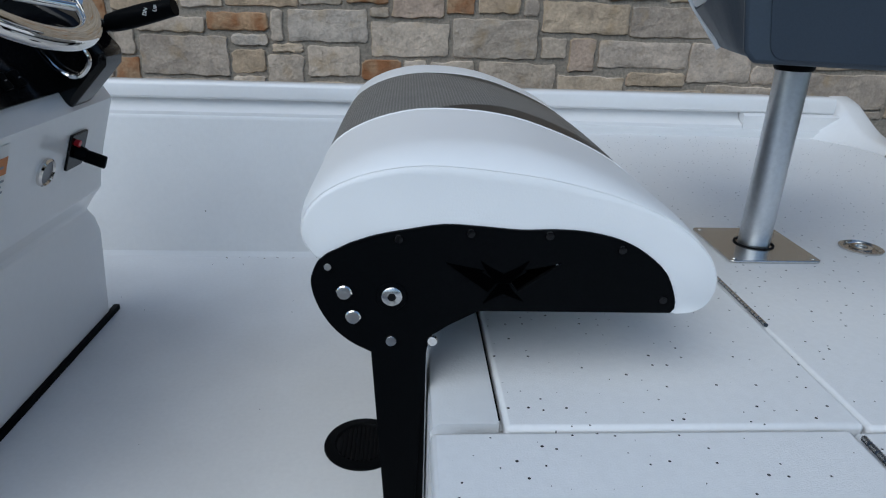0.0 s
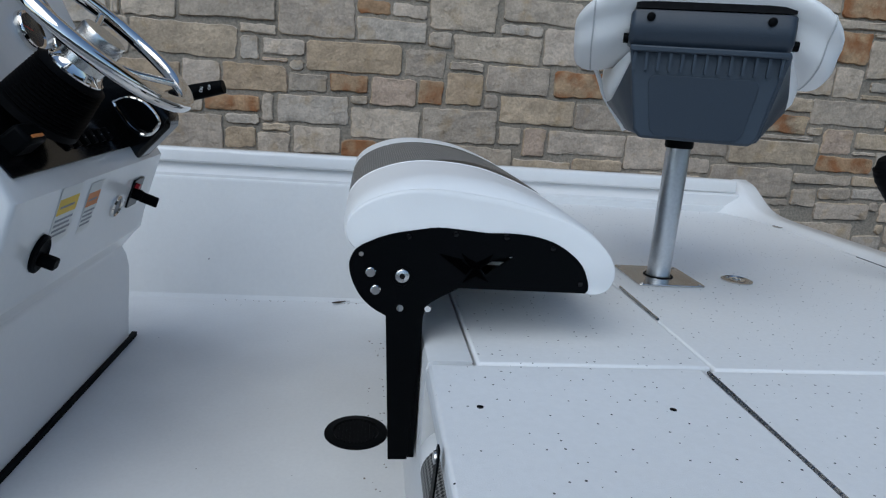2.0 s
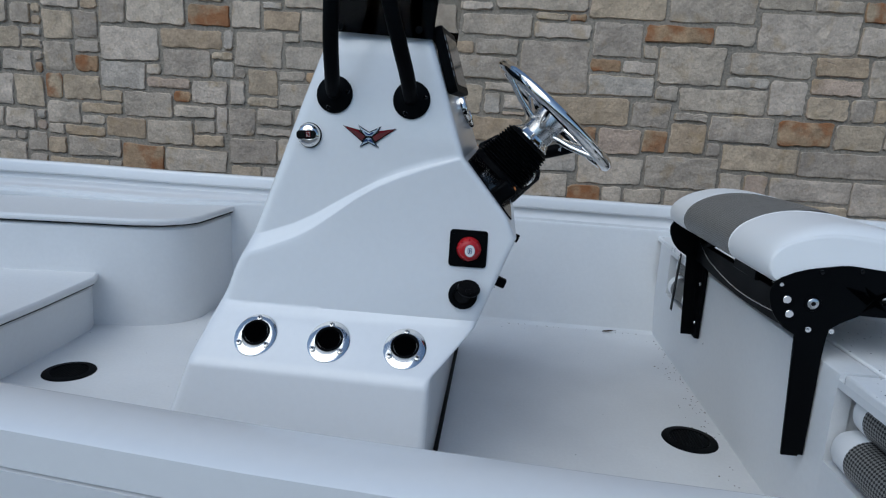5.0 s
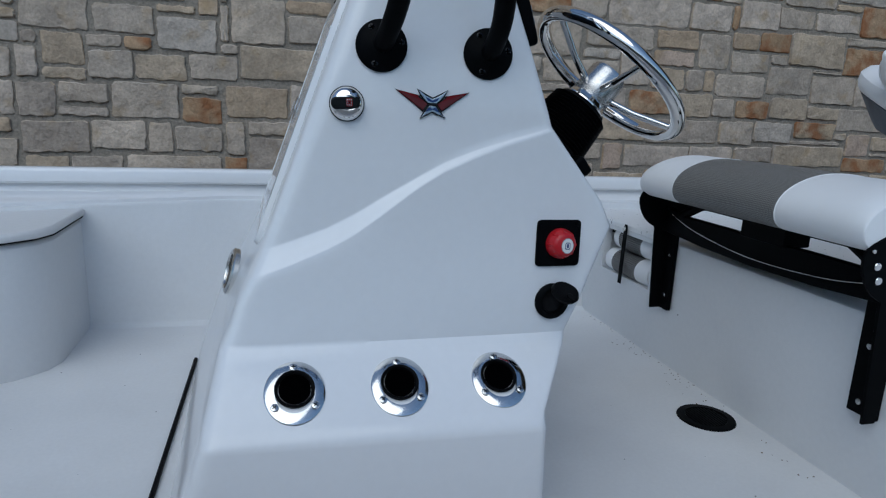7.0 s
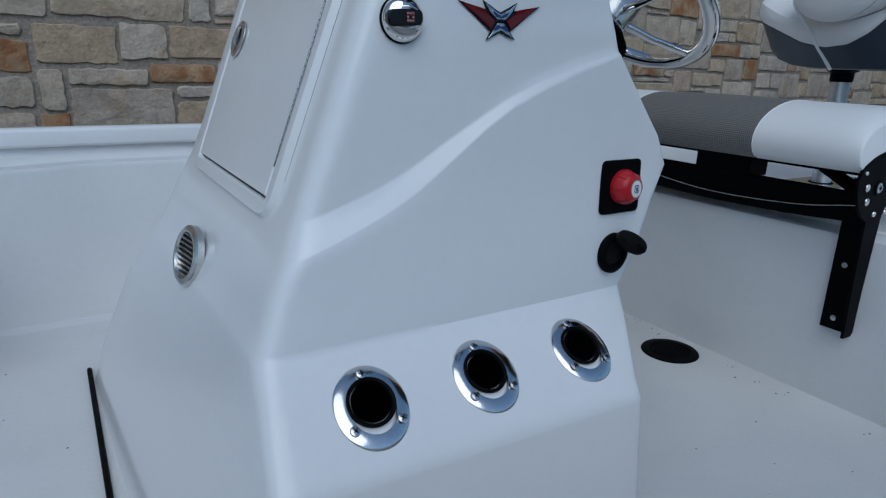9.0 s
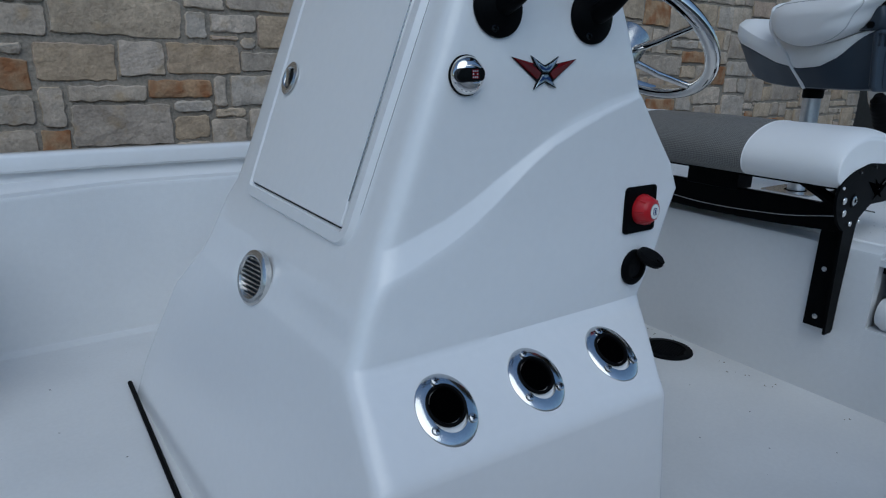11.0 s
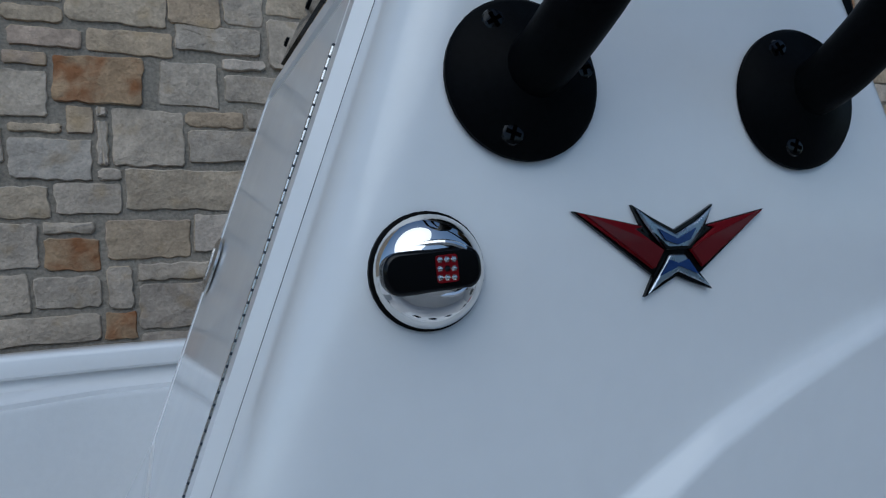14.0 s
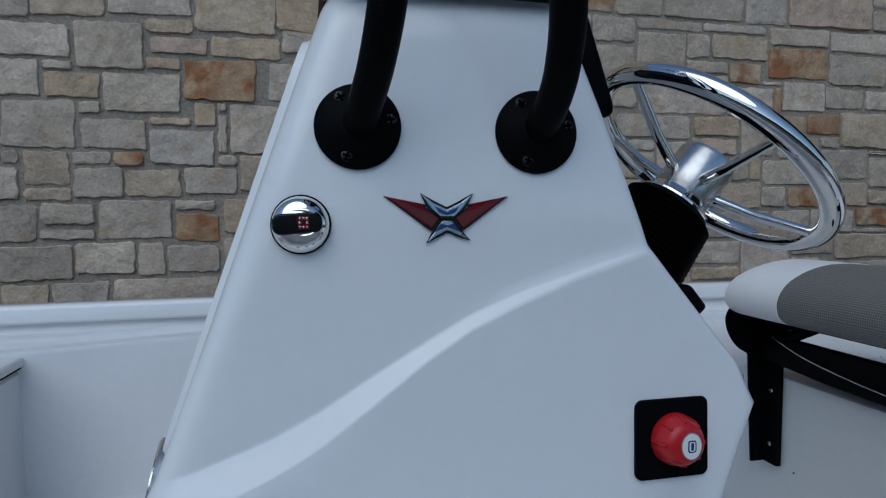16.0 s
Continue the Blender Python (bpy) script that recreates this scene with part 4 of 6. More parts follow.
part("face", lathe([(0.0245, 0.005), (0, 0.005)], m, 24), INKGREY, hm)
m = rear_pose(1.086, 0.525)
so2 = thing("breaker_switch", m.translation, "black round breaker with a lever below the dash", "switch")
part("bezel", lathe([(0.029, 0), (0.029, 0.006), (0.024, 0.009), (0.020, 0.006), (0.0, 0.006)], m @ Matrix.Scale(1.2, 4), 28, squash=1.25), BLACK, so2)
part("lever", prism(rounded(0.03, 0.026, 0.008), 0.034, m @ pose(0.004, -0.012, 0.006)), BLACK, so2, bevel=0.004)
for i, (y, z, w, h, mt) in enumerate(((0, 0, 0.098, 0.135, YELLOW), (0, 0, 0.070, 0.128, PAPER))):
    m = rear_pose(1.16 + 0.135 * i, 0.595 - 0.01 * i) @ pose(0, 0, 0.0006)
    lab = thing("warning_label", m.translation, "printed warning label stuck on the console", "label", "labels on the console")
    part("sheet", prism(rounded(w, h, 0.002), 0.0006, m), PAPER, lab)
    part("band", box(-w * 0.46, w * 0.46, h * 0.02, h * 0.3, 0.0007, 0.0011, m=m), mt if i == 0 else ORANGE, lab, smooth=False)
    for k in range(4):
        part("text_bar", box(-w * 0.42, w * (0.42 - 0.1 * (k % 2)), -h * (0.1 + 0.09 * k), -h * (0.06 + 0.09 * k), 0.0007, 0.0011, m=m), INKGREY, lab, smooth=False)
    part("text_bar", box(-w * 0.36, w * 0.3, h * 0.13, h * 0.17, 0.0012, 0.0016, m=m), INKGREY, lab, smooth=False)

# the console and what is fixed to it, set in place
for ob in set(bpy.data.objects) - others:
    if not ob.parent:
        ob.matrix_basis = CONSOLE_SET @ ob.matrix_basis

# ---- bench seat ----
def curve2(pts, steps=4):
    return [(v.x, v.y) for v in smooth_path([(a, b, 0) for a, b in pts], steps)]


YA, YB = 0.816, 1.70
bench = thing("bench_seat", (0.40, 1.24, 0.2), "white vinyl bench with a grey woven band on black brackets", "bench seat")


def weave(scale, light, dark):
    m = material("grey_woven_vinyl", (0.17, 0.165, 0.155), 0.45, blotch=0.05, blotch_size=4)
    n, l = m.node_tree.nodes, m.node_tree.links
    p = n["Principled BSDF"]
    tc = n.new("ShaderNodeTexCoord")
    mp = n.new("ShaderNodeMapping")
    mp.inputs["Rotation"].default_value = (0, 0, radians(45))
    l.new(tc.outputs["UV"], mp.inputs[0])
    ch = n.new("ShaderNodeTexChecker")
    ch.inputs["Scale"].default_value = scale
    ch.inputs[1].default_value, ch.inputs[2].default_value = (light, light * 0.97, light * 0.91, 1), (dark, dark * 0.97, dark * 0.92, 1)
    l.new(mp.outputs[0], ch.inputs[0])
    l.new(ch.outputs[0], p.inputs["Base Color"])
    b = n.new("ShaderNodeBump")
    b.inputs["Strength"].default_value, b.inputs["Distance"].default_value = 0.5, 0.002
    l.new(ch.outputs["Fac"], b.inputs["Height"]), l.new(b.outputs[0], p.inputs["Normal"])
    return m


WEAVE = weave(270, 0.235, 0.115)
OPENWEAVE = weave(170, 0.24, 0.012)
DARKVINYL = material("black_vinyl", (0.012, 0.012, 0.013), 0.38, blotch=0.1, bump=0.06, bump_size=500, spec=0.35)
TOP = [(0.262, 0.615), (0.238, 0.632), (0.228, 0.66), (0.236, 0.69), (0.262, 0.718), (0.31, 0.742), (0.37, 0.756), (0.44, 0.757), (0.51, 0.748), (0.575, 0.728), (0.635, 0.703), (0.687, 0.673), (0.722, 0.640), (0.740, 0.612), (0.745, 0.588), (0.738, 0.565), (0.720, 0.553), (0.70, 0.551)]
UNDER = [(0.67, 0.562), (0.60, 0.60), (0.52, 0.625), (0.44, 0.635), (0.36, 0.632), (0.30, 0.622)]
SEC = [(v.x, v.y) for v in smooth_path([(a, b, 0) for a, b in TOP], 3)] + UNDER


def wedge(x, z):
    """Width of the black crescents beside the seams, on the rear slope."""
    return 0.002 + 0.085 * max(0.0, math.sin(math.pi * min(1, max(0, (x - 0.40) / 0.38)))) ** 0.65 if z > 0.56 and x > 0.40 else 0.002


def cushion(y0, y1, round0, round1, puff=0.0, slice_=None):
    """A length of the bench cushion; rounded ends draw the section in."""
    bm = bmesh.new()
    cx, cz = 0.47, 0.63
    stations = []
    n = 26
    for k in range(n + 1):
        y = y0 + (y1 - y0) * (0.5 - 0.5 * math.cos(math.pi * k / n))
        d = 0.0
        if round0:
            e = max(0, 1 - (y - y0) / round0)
            d = max(d, 1 - math.sqrt(max(0, 1 - e * e)))
        if round1:
            e = max(0, 1 - (y1 - y) / round1)
            d = max(d, 1 - math.sqrt(max(0, 1 - e * e)))
        stations.append((y, d))
    rows = []
    for y, d in stations:
        row = []
        for x, z in SEC:
            vx, vz = x - cx, z - cz
            ln = math.hypot(vx, vz)
            k = 0.036 * d / max(ln, 0.05)
            kx, kz = 0.22 * k, (k if vz > 0 else 0.2 * k)
            f = (y - y0) / (y1 - y0)
            up = puff * math.sin(math.pi * f)
            yy = y
            if slice_ is not None:
                w = wedge(x, z)
                lo, hi = ((y0, y0 + w), (y0 + w, y1 - w), (y1 - w, y1))[slice_]
                yy = lo + (hi - lo) * f
                up = puff * math.sin(math.pi * (yy - y0) / (y1 - y0))
            row.append(bm.verts.new((x - vx * kx, yy, z - vz * kz + (up if z > 0.66 else 0))))
        rows.append(row)
    c = len(SEC)
    arc = [0.0]
    for p_, q_ in zip(SEC, SEC[1:] + SEC[:1]):
        arc.append(arc[-1] + math.hypot(q_[0] - p_[0], q_[1] - p_[1]))
    uv = bm.loops.layers.uv.new("uv")
    for a, b in zip(rows, rows[1:]):
        for k in range(c):
            f = bm.faces.new((a[k], a[(k + 1) % c], b[(k + 1) % c], b[k]))
            for lp, s in zip(f.loops, (arc[k], arc[k + 1], arc[k + 1], arc[k])):
                lp[uv].uv = (lp.vert.co.y, s)
    bm.faces.new(rows[0][::-1]), bm.faces.new(rows[-1])
    if slice_ is not None:
        bmesh.ops.dissolve_degenerate(bm, dist=1e-5, edges=bm.edges)
    return bm


SEAM0, SEAM1 = 1.068, 1.50
part("end_cushion", cushion(YA - 0.003, SEAM0, 0.060, 0.0), VINYL, bench, "white vinyl end of the cushion")
part("middle_cushion", cushion(SEAM0, SEAM1, 0.0, 0.0, 0.003, 1), WEAVE, bench, "grey woven vinyl middle of the cushion")
part("dark_panel", cushion(SEAM0, SEAM1, 0.0, 0.0, 0.003, 0), DARKVINYL, bench, "black vinyl wedge on the rear slope")
part("dark_panel", cushion(SEAM0, SEAM1, 0.0, 0.0, 0.003, 2), DARKVINYL, bench, "black vinyl wedge on the rear slope")
part("end_cushion", cushion(SEAM1, YB - 0.006, 0.0, 0.060), VINYL, bench, "white vinyl end of the cushion")
for y in (SEAM0, SEAM1):
    part("piping", tube([Vector((x, y, z)) for x, z in SEC[1:46]], 0.0015, 6), VINYL, bench)
for y, d in ((YA + 0.0005, 0.655), (YB - 0.0095, 0.655)):
    path_ = []
    for x, z in SEC[3:44]:
        vx, vz = x - 0.47, z - 0.63
        k = 0.036 * d / max(math.hypot(vx, vz), 0.05)
        path_.append(Vector((x - vx * 0.22 * k, y, z - vz * (k if vz > 0 else 0.2 * k))) + Vector((vx, 0, vz)).normalized() * 0.0006)
    part("stitching", tube(path_, 0.0005, 6), VINYL, bench, "stitched seam")

PLATE = [(0.262, 0.632), (0.25, 0.62), (0.242, 0.598), (0.247, 0.57), (0.262, 0.54), (0.285, 0.516), (0.312, 0.50), (0.330, 0.202), (0.367, 0.202),
         (0.381, 0.50), (0.385, 0.522), (0.408, 0.538), (0.444, 0.558), (0.684, 0.556), (0.689, 0.562), (0.687, 0.578), (0.672, 0.61), (0.644, 0.635), (0.612, 0.652), (0.572, 0.662), (0.53, 0.665),
         (0.49, 0.664), (0.44, 0.668), (0.399, 0.670), (0.36, 0.664), (0.32, 0.656), (0.29, 0.646)]


PLATE = curve2(PLATE[:7], 4) + PLATE[7:14] + curve2(PLATE[14:], 3)


def holed(outer, hole, t, m):
    """A plate of thickness t with one cut-out."""
    bm = bmesh.new()
    levels = []
    for z in (0, t):
        loops = [[bm.verts.new((x, y, z)) for x, y in pts] for pts in (outer, hole)]
        edges = [bm.edges.new((lp[k - 1], lp[k])) for lp in loops for k in range(len(lp))]
        bmesh.ops.triangle_fill(bm, use_beauty=True, edges=edges)
        levels.append(loops)
    for lo, hi in zip(*levels):
        for k in range(len(lo)):
            bm.faces.new((lo[k - 1], lo[k], hi[k], hi[k - 1]))
    bmesh.ops.transform(bm, matrix=m, verts=bm.verts)
    return bm


def bracket(y, out):
    """Plate at y with its outer face towards out (-1 or 1), holes, bolts and the fixing flange."""
    m = facing((0, y, 0), (0, -1, 0))
    flip = [(x, z) for x, z in PLATE]
    cut = [(0.472 + 0.070 * a, 0.605 + 0.062 * c) for a, c in mirror(wing)]
    ob = part("bracket", holed(flip, cut, 0.007, m) if out < 0 else prism(flip, 0.007, m), BLACK, bench, "black powder-coated bracket plate", bevel=0.0015)
    fl = box(BULK_X - 0.020, BULK_X - 0.004, y + (-0.004 if out < 0 else -0.058), y + (0.070 if out < 0 else -0.003), 0.204, 0.50)
    part("fixing_flange", fl, BLACK, bench, bevel=0.0015)
    for z in ((0.235, 0.375) if out < 0 else (0.258, 0.404)):
        part("fixing_screw", lathe([(0.008, 0), (0.007, 0.003), (0, 0.004)], facing((BULK_X - 0.020, y + 0.040 if out < 0 else y - 0.032, z), (-1, 0, 0)), 14), STEEL, bench)
    face = y - 0.0075 if out < 0 else y + 0.001
    nrm = (0, out, 0)
    for x, z, r, mt in ((0.338, 0.578, 0.0125, STEEL), (0.337, 0.517, 0.0075, CHROME), (0.388, 0.517, 0.007, CHROME), (0.281, 0.583, 0.0095, CHROME), (0.291, 0.550, 0.0095, CHROME), (0.263, 0.617, 0.005, CHROME)):
        bo = part("bolt", lathe([(r, 0), (r, 0.002), (r * 0.85, 0.0035), (0, 0.0035)], facing((x, face, z), nrm), 18), mt, bench)
        if r > 0.01:
            # dark hexagon draws the shade in the bolt's socket
            part("socket", lathe([(r * 0.45, 0.003), (r * 0.45, 0.0038), (0, 0.0038)], facing((x, face, z), nrm), 6), GASKET, bo)
    part("washer", lathe([(0.019, 0), (0.018, 0.002), (0.012, 0.002)], facing((0.338, face, 0.578), nrm), 20), BLACK, bench)
    for x, z in ((0.346, 0.652), (0.43, 0.660), (0.523, 0.658), (0.612, 0.641), (0.672, 0.575)):
        part("rivet", lathe([(0.006, 0), (0.005, 0.002), (0, 0.003)], facing((x, face, z), nrm), 12), GLOSSBLACK, bench)
    e = facing((0.472, face, 0.605), nrm)
    for pts in ((wing, star_top, star_low) if out < 0 else (wing, mirror(wing), star_top, star_low)):
        # thin black plates painted as shaded openings, nothing is cut here
        part("cutout_shade", prism([(0.070 * a, 0.062 * b) for a, b in pts], 0.0012, e), PIT_SHADE, bench)
    return ob


bracket(YA, -1)
bracket(YB, 1)
part("front_beam", prism([(YA + 0.004, 0.488), (1.02, 0.474), (1.25, 0.468), (1.48, 0.474), (YB - 0.01, 0.488), (YB - 0.01, 0.575), (1.60, 0.556), (0.90, 0.556), (YA + 0.004, 0.575)], 0.026, pose(0.346, 0, 0) @ Matrix(((0, 0, 1, 0), (1, 0, 0, 0), (0, 1, 0, 0), (0, 0, 0, 1)))), BLACK, bench, "black cross beam", bevel=0.003)
part("rear_beam", box(0.62, 0.65, YA + 0.004, YB - 0.01, 0.575, 0.60), BLACK, bench, bevel=0.004)
# added black shelf, out of sight, makes the cut-out look dark from above
part("sight_blocker", box(0.42, 0.60, YA + 0.004, YA + 0.11, 0.566, 0.572), BLACK, bench)
part("seat_board", box(0.30, 0.62, YA + 0.02, YB - 0.03, 0.604, 0.624), BLACK, bench)
part("hinge_block", box(0.335, 0.42, 1.13, 1.30, 0.55, 0.606), BLACK, bench, bevel=0.004)
for y, s in ((0.90, 1), (1.56, -1)):
    part("strut", tube([(0.358, y - 0.07 * s, 0.545), (0.36, y + 0.05 * s, 0.606)], 0.016, 8), BLACK, bench)
part("lanyard", tube(smooth_path([(0.338, YA + 0.03, 0.53), (0.335, 1.0, 0.505), (0.335, 1.25, 0.495), (0.335, 1.5, 0.52), (0.338, YB - 0.06, 0.555)]), 0.0018, 6), STEEL, bench, "thin steel lanyard")

# ---- rolled cushions in the lockers ----
def roll_skin(x, z, r, y0, y1, n=32):
    """An open cylinder along y with its cloth laid out flat in the uv map."""
    bm = bmesh.new()
    uv = bm.loops.layers.uv.new("uv")
    rows = [[bm.verts.new((x + r * math.cos(2 * math.pi * k / n), y, z + r * math.sin(2 * math.pi * k / n))) for k in range(n)] for y in (y0, y0 + 0.01, y1 - 0.01, y1)]
    for a, c_ in zip(rows, rows[1:]):
        for k in range(n):
            f = bm.faces.new((a[k], a[(k + 1) % n], c_[(k + 1) % n], c_[k]))
            for lp, s in zip(f.loops, (k, k + 1, k + 1, k)):
                lp[uv].uv = (lp.vert.co.y, 2 * math.pi * r * s / n)
    return bm


def roll_cushion(y0, y1, x, z, r, e):
    ob = thing("rolled_cushion", (x, (y0 + y1) / 2, z - r), "rolled grey mesh cushion with white vinyl ends", "cushion", "cushions in the lockers")
    prof = [(0.0, 0.0), (r * 0.75, 0.002), (r * 0.96, 0.02), (r, e)]
    a = facing((x, y1, z), (0, -1, 0))
    L = y1 - y0
    part("end", lathe(prof + [(r, e + 0.001)], a, 28), VINYL, ob)
    part("middle", roll_skin(x, z, r, y0 + e, y1 - e), OPENWEAVE, ob, "grey woven mesh")
    part("end", lathe([(r, L - e), (r * 0.96, L - 0.02), (r * 0.75, L - 0.002), (0, L)], a, 28), VINYL, ob)


for y0, y1 in ((0.245, 0.725), (1.82, 2.145)):
    roll_cushion(y0, y1, 0.428, OPEN_Z0 + 0.046, 0.050, 0.075)
    roll_cushion(y0 + 0.02, y1 - 0.02, 0.445, OPEN_Z0 + 0.143, 0.048, 0.060)


def locker_strap(y):
    ob = thing("locker_strap", (BULK_X - 0.03, y, 0.2), "black webbing strap with a snap across the locker", "strap", "locker straps")
    part("webbing", prism([(0.006, 0.0), (0.030, 0.0), (0.0125, 0.225), (0.008, 0.238), (-0.008, 0.238), (-0.0125, 0.225)], 0.003, facing((BULK_X - 0.022, y, 0.215), (-1, 0, 0.066))), BLACK, ob, "black webbing", bevel=0.001)
    part("snap", lathe([(0.010, 0), (0.009, 0.004), (0.004, 0.0055), (0, 0.0055)], facing((BULK_X - 0.009, y + 0.006, 0.433), (-1, 0, 0)), 16), STEEL, ob)


locker_strap(0.452)
locker_strap(1.985)

# ---- pedestal seat ----
PX, PY = 1.075, 1.313
ped = thing("seat_pedestal", (PX, PY, DECK_Z), "brushed aluminium pedestal post in a square deck plate", "pedestal")
part("base_plate", prism(rounded(0.185, 0.185, 0.01), 0.005, pose(PX, PY, DECK_Z + 0.001)), STEEL, ped, "stainless square deck plate", bevel=0.0015)
part("socket", lathe([(0.040, 0.005), (0.040, 0.0075), (0.036, 0.009), (0.033, 0.004)], pose(PX, PY, DECK_Z), 28), GASKET, ped)
part("post", lathe([(0.031, 0.005), (0.031, 0.372), (0.0, 0.372)], pose(PX, PY, DECK_Z), 28), ALU, ped, "brushed aluminium post")
part("swivel", lathe([(0.033, 0.355), (0.036, 0.36), (0.036, 0.385), (0.05, 0.392), (0.05, 0.40), (0, 0.40)], pose(PX, PY, DECK_Z), 24), BLACK, ped)
for sx in (-1, 1):
    for sy in (-1, 1):
        part("screw", lathe([(0.006, 0.006), (0.005, 0.0075), (0, 0.008)], pose(PX + 0.08 * sx, PY + 0.08 * sy, DECK_Z), 12), STEEL, ped)
for x, y in ((1.303, 1.304), (1.969, 2.105)):
    cup = thing("deck_ring", (x, y, DECK_Z), "round stainless flush deck latch", "latch", "deck latches")
    r = 0.042 if x < 1.5 else 0.03
    part("rim", lathe([(r, 0.001), (r, 0.004), (r * 0.85, 0.006), (r * 0.72, 0.003), (r * 0.7, 0.001), (0, 0.001)], pose(x, y, DECK_Z), 30), STEEL, cup)
    part("lift_ring", lathe([(r * 0.5, 0.002), (r * 0.5, 0.005), (r * 0.3, 0.005), (r * 0.3, 0.002)], pose(x, y, DECK_Z), 20), CHROME, cup)

SZ = DECK_Z + 0.40
seat = thing("fishing_seat", (PX, PY, SZ), "folded white vinyl fishing seat in a slate grey plastic shell", "seat")
sm = pose(PX, PY, SZ - 0.006, 0, 0, -20.6)


def rbox(w, d, h, r, m, steps=6, belly=0.0, taper=0.0):
    """A soft block, w wide, d deep and h high, standing on z = 0."""
    bm = bmesh.new()
    rows = []
    prof = []
    for k in range(steps + 1):
        a = radians(90 * k / steps)
        prof.append((r * (1 - math.sin(a)), r * (1 - math.cos(a))))
    levels = [(i, z) for i, z in prof] + [(0, h * 0.5)] + [(i, h - z) for i, z in prof[::-1]]
    for inset, z in levels:
        out = rounded(w - 2 * inset + belly * math.sin(math.pi * z / h) - taper * (1 - z / h), d - 2 * inset + belly * math.sin(math.pi * z / h) - taper * (1 - z / h), max(0.004, min(w, d) * 0.22 - inset * 0.5), 6)
        rows.append([bm.verts.new((x, y, z)) for x, y in out])
    n = len(rows[0])
    for a, b in zip(rows, rows[1:]):
        for k in range(n):
            bm.faces.new((a[k], a[(k + 1) % n], b[(k + 1) % n], b[k]))
    bm.faces.new(rows[0][::-1]), bm.faces.new(rows[-1])
    bmesh.ops.transform(bm, matrix=m, verts=bm.verts)
    return bm


def side_profile(pts, width, m, round_=0.02, narrow=0.0, droop=(0.0, 0.0)):
    """A solid from a side outline (y, z pairs), width along x, with drawn-in ends."""
    bm = bmesh.new()
    cy, cz = sum(p[0] for p in pts) / len(pts), sum(p[1] for p in pts) / len(pts)
    rows = []
    for k in range(25):
        f = -math.cos(math.pi * k / 24)
        x = f * width / 2
        e = max(0, abs(x) - (width / 2 - round_)) / round_
        d = round_ * (1 - math.sqrt(max(0, 1 - e * e)))
        row = []
        for y, z in pts:
            v = Vector((y - cy, z - cz))
            v = v * (1 - d / 0.125 if narrow else max(0.1, 1 - d / max(v.length, 0.03)))
            row.append(bm.verts.new((x, cy + v.x, cz + v.y - (droop[0] if f < 0 else droop[1]) * max(0, abs(f) - 0.45) ** 1.5 / 0.408)))
        rows.append(row)
    n = len(pts)
    for a, b in zip(rows, rows[1:]):
        for k in range(n):
            bm.faces.new((a[k], a[(k + 1) % n], b[(k + 1) % n], b[k]))
    bm.faces.new(rows[0][::-1]), bm.faces.new(rows[-1])
    bmesh.ops.transform(bm, matrix=m, verts=bm.verts)
    return bm


# seat's own axes: y runs from the hinge (-) to the front lip (+)
SEAT_Y = [-0.355, -0.33, -0.30, -0.26, -0.20, -0.12, -0.02, 0.07, 0.14, 0.195, 0.235, 0.255]
SEAT_BOTTOM = [0.004, 0.002, 0.0, 0.0, 0.0, 0.0, 0.002, 0.010, 0.028, 0.062, 0.112, 0.155]
SEAT_EDGE = [0.184, 0.176, 0.152, 0.108, 0.076, 0.068, 0.086, 0.118, 0.142, 0.158, 0.175, 0.19]
SEAT_TOP = [0.190, 0.186, 0.182, 0.172, 0.166, 0.166, 0.17, 0.19, 0.218, 0.242, 0.252, 0.244]
SEAT_HALF = [0.150, 0.155, 0.165, 0.180, 0.192, 0.200, 0.206, 0.208, 0.206, 0.198, 0.178, 0.145]


def seat_loft(kind):
    """The pan below the edge line, or the cushion above it."""
    bm = bmesh.new()
    rows = []
    ys = [SEAT_Y[0] + (SEAT_Y[-1] - SEAT_Y[0]) * k / 36 for k in range(37)]
    for y in ys:
        zb, ze, zt, h = (interp(y, SEAT_Y, c) for c in (SEAT_BOTTOM, SEAT_EDGE, SEAT_TOP, SEAT_HALF))
        out = []
        if kind == "pan":
            foot = h * 0.76
            right = [(foot - 0.02, zb), (foot - 0.006, zb + 0.004), (foot, zb + 0.014), (h - 0.004, max(ze - 0.006, zb + 0.02)), (h - 0.006, max(ze, zb + 0.024)), (h - 0.03, max(ze, zb + 0.024))]
        else:
            d = zt - ze
            full = min(1.4, d / 0.06) - 0.4
            right = [(h - 0.05, ze - 0.008), (h - 0.004, ze - 0.002), (h + 0.007 * full, ze + d * 0.14), (h + 0.012 * full, ze + d * 0.4), (h + 0.006 * full, ze + d * 0.7), (h - 0.02, ze + d * 0.94), (h - 0.06, zt)]
        out = right + [(-x, z) for x, z in right[::-1]]
        rows.append([bm.verts.new((x, y, z)) for x, z in out])
    n = len(rows[0])
    for p_, q_ in zip(rows, rows[1:]):
        for k in range(n):
            bm.faces.new((p_[k], p_[(k + 1) % n], q_[(k + 1) % n], q_[k]))
    bm.faces.new(rows[0][::-1]), bm.faces.new(rows[-1])
    if kind != "pan":
        # rounded front lip
        for v in rows[-1]:
            v.co.z = 0.21 + (v.co.z - 0.21) * 0.55
        tip = [bm.verts.new((v.co.x * 0.8, v.co.y + 0.016, 0.21 + (v.co.z - 0.21) * 0.4)) for v in rows[-1]]
        for k in range(n):
            bm.faces.new((rows[-1][k], rows[-1][(k + 1) % n], tip[(k + 1) % n], tip[k]))
        bm.faces.new(tip)
    bmesh.ops.recalc_face_normals(bm, faces=bm.faces)
    bmesh.ops.transform(bm, matrix=sm, verts=bm.verts)
    return bm


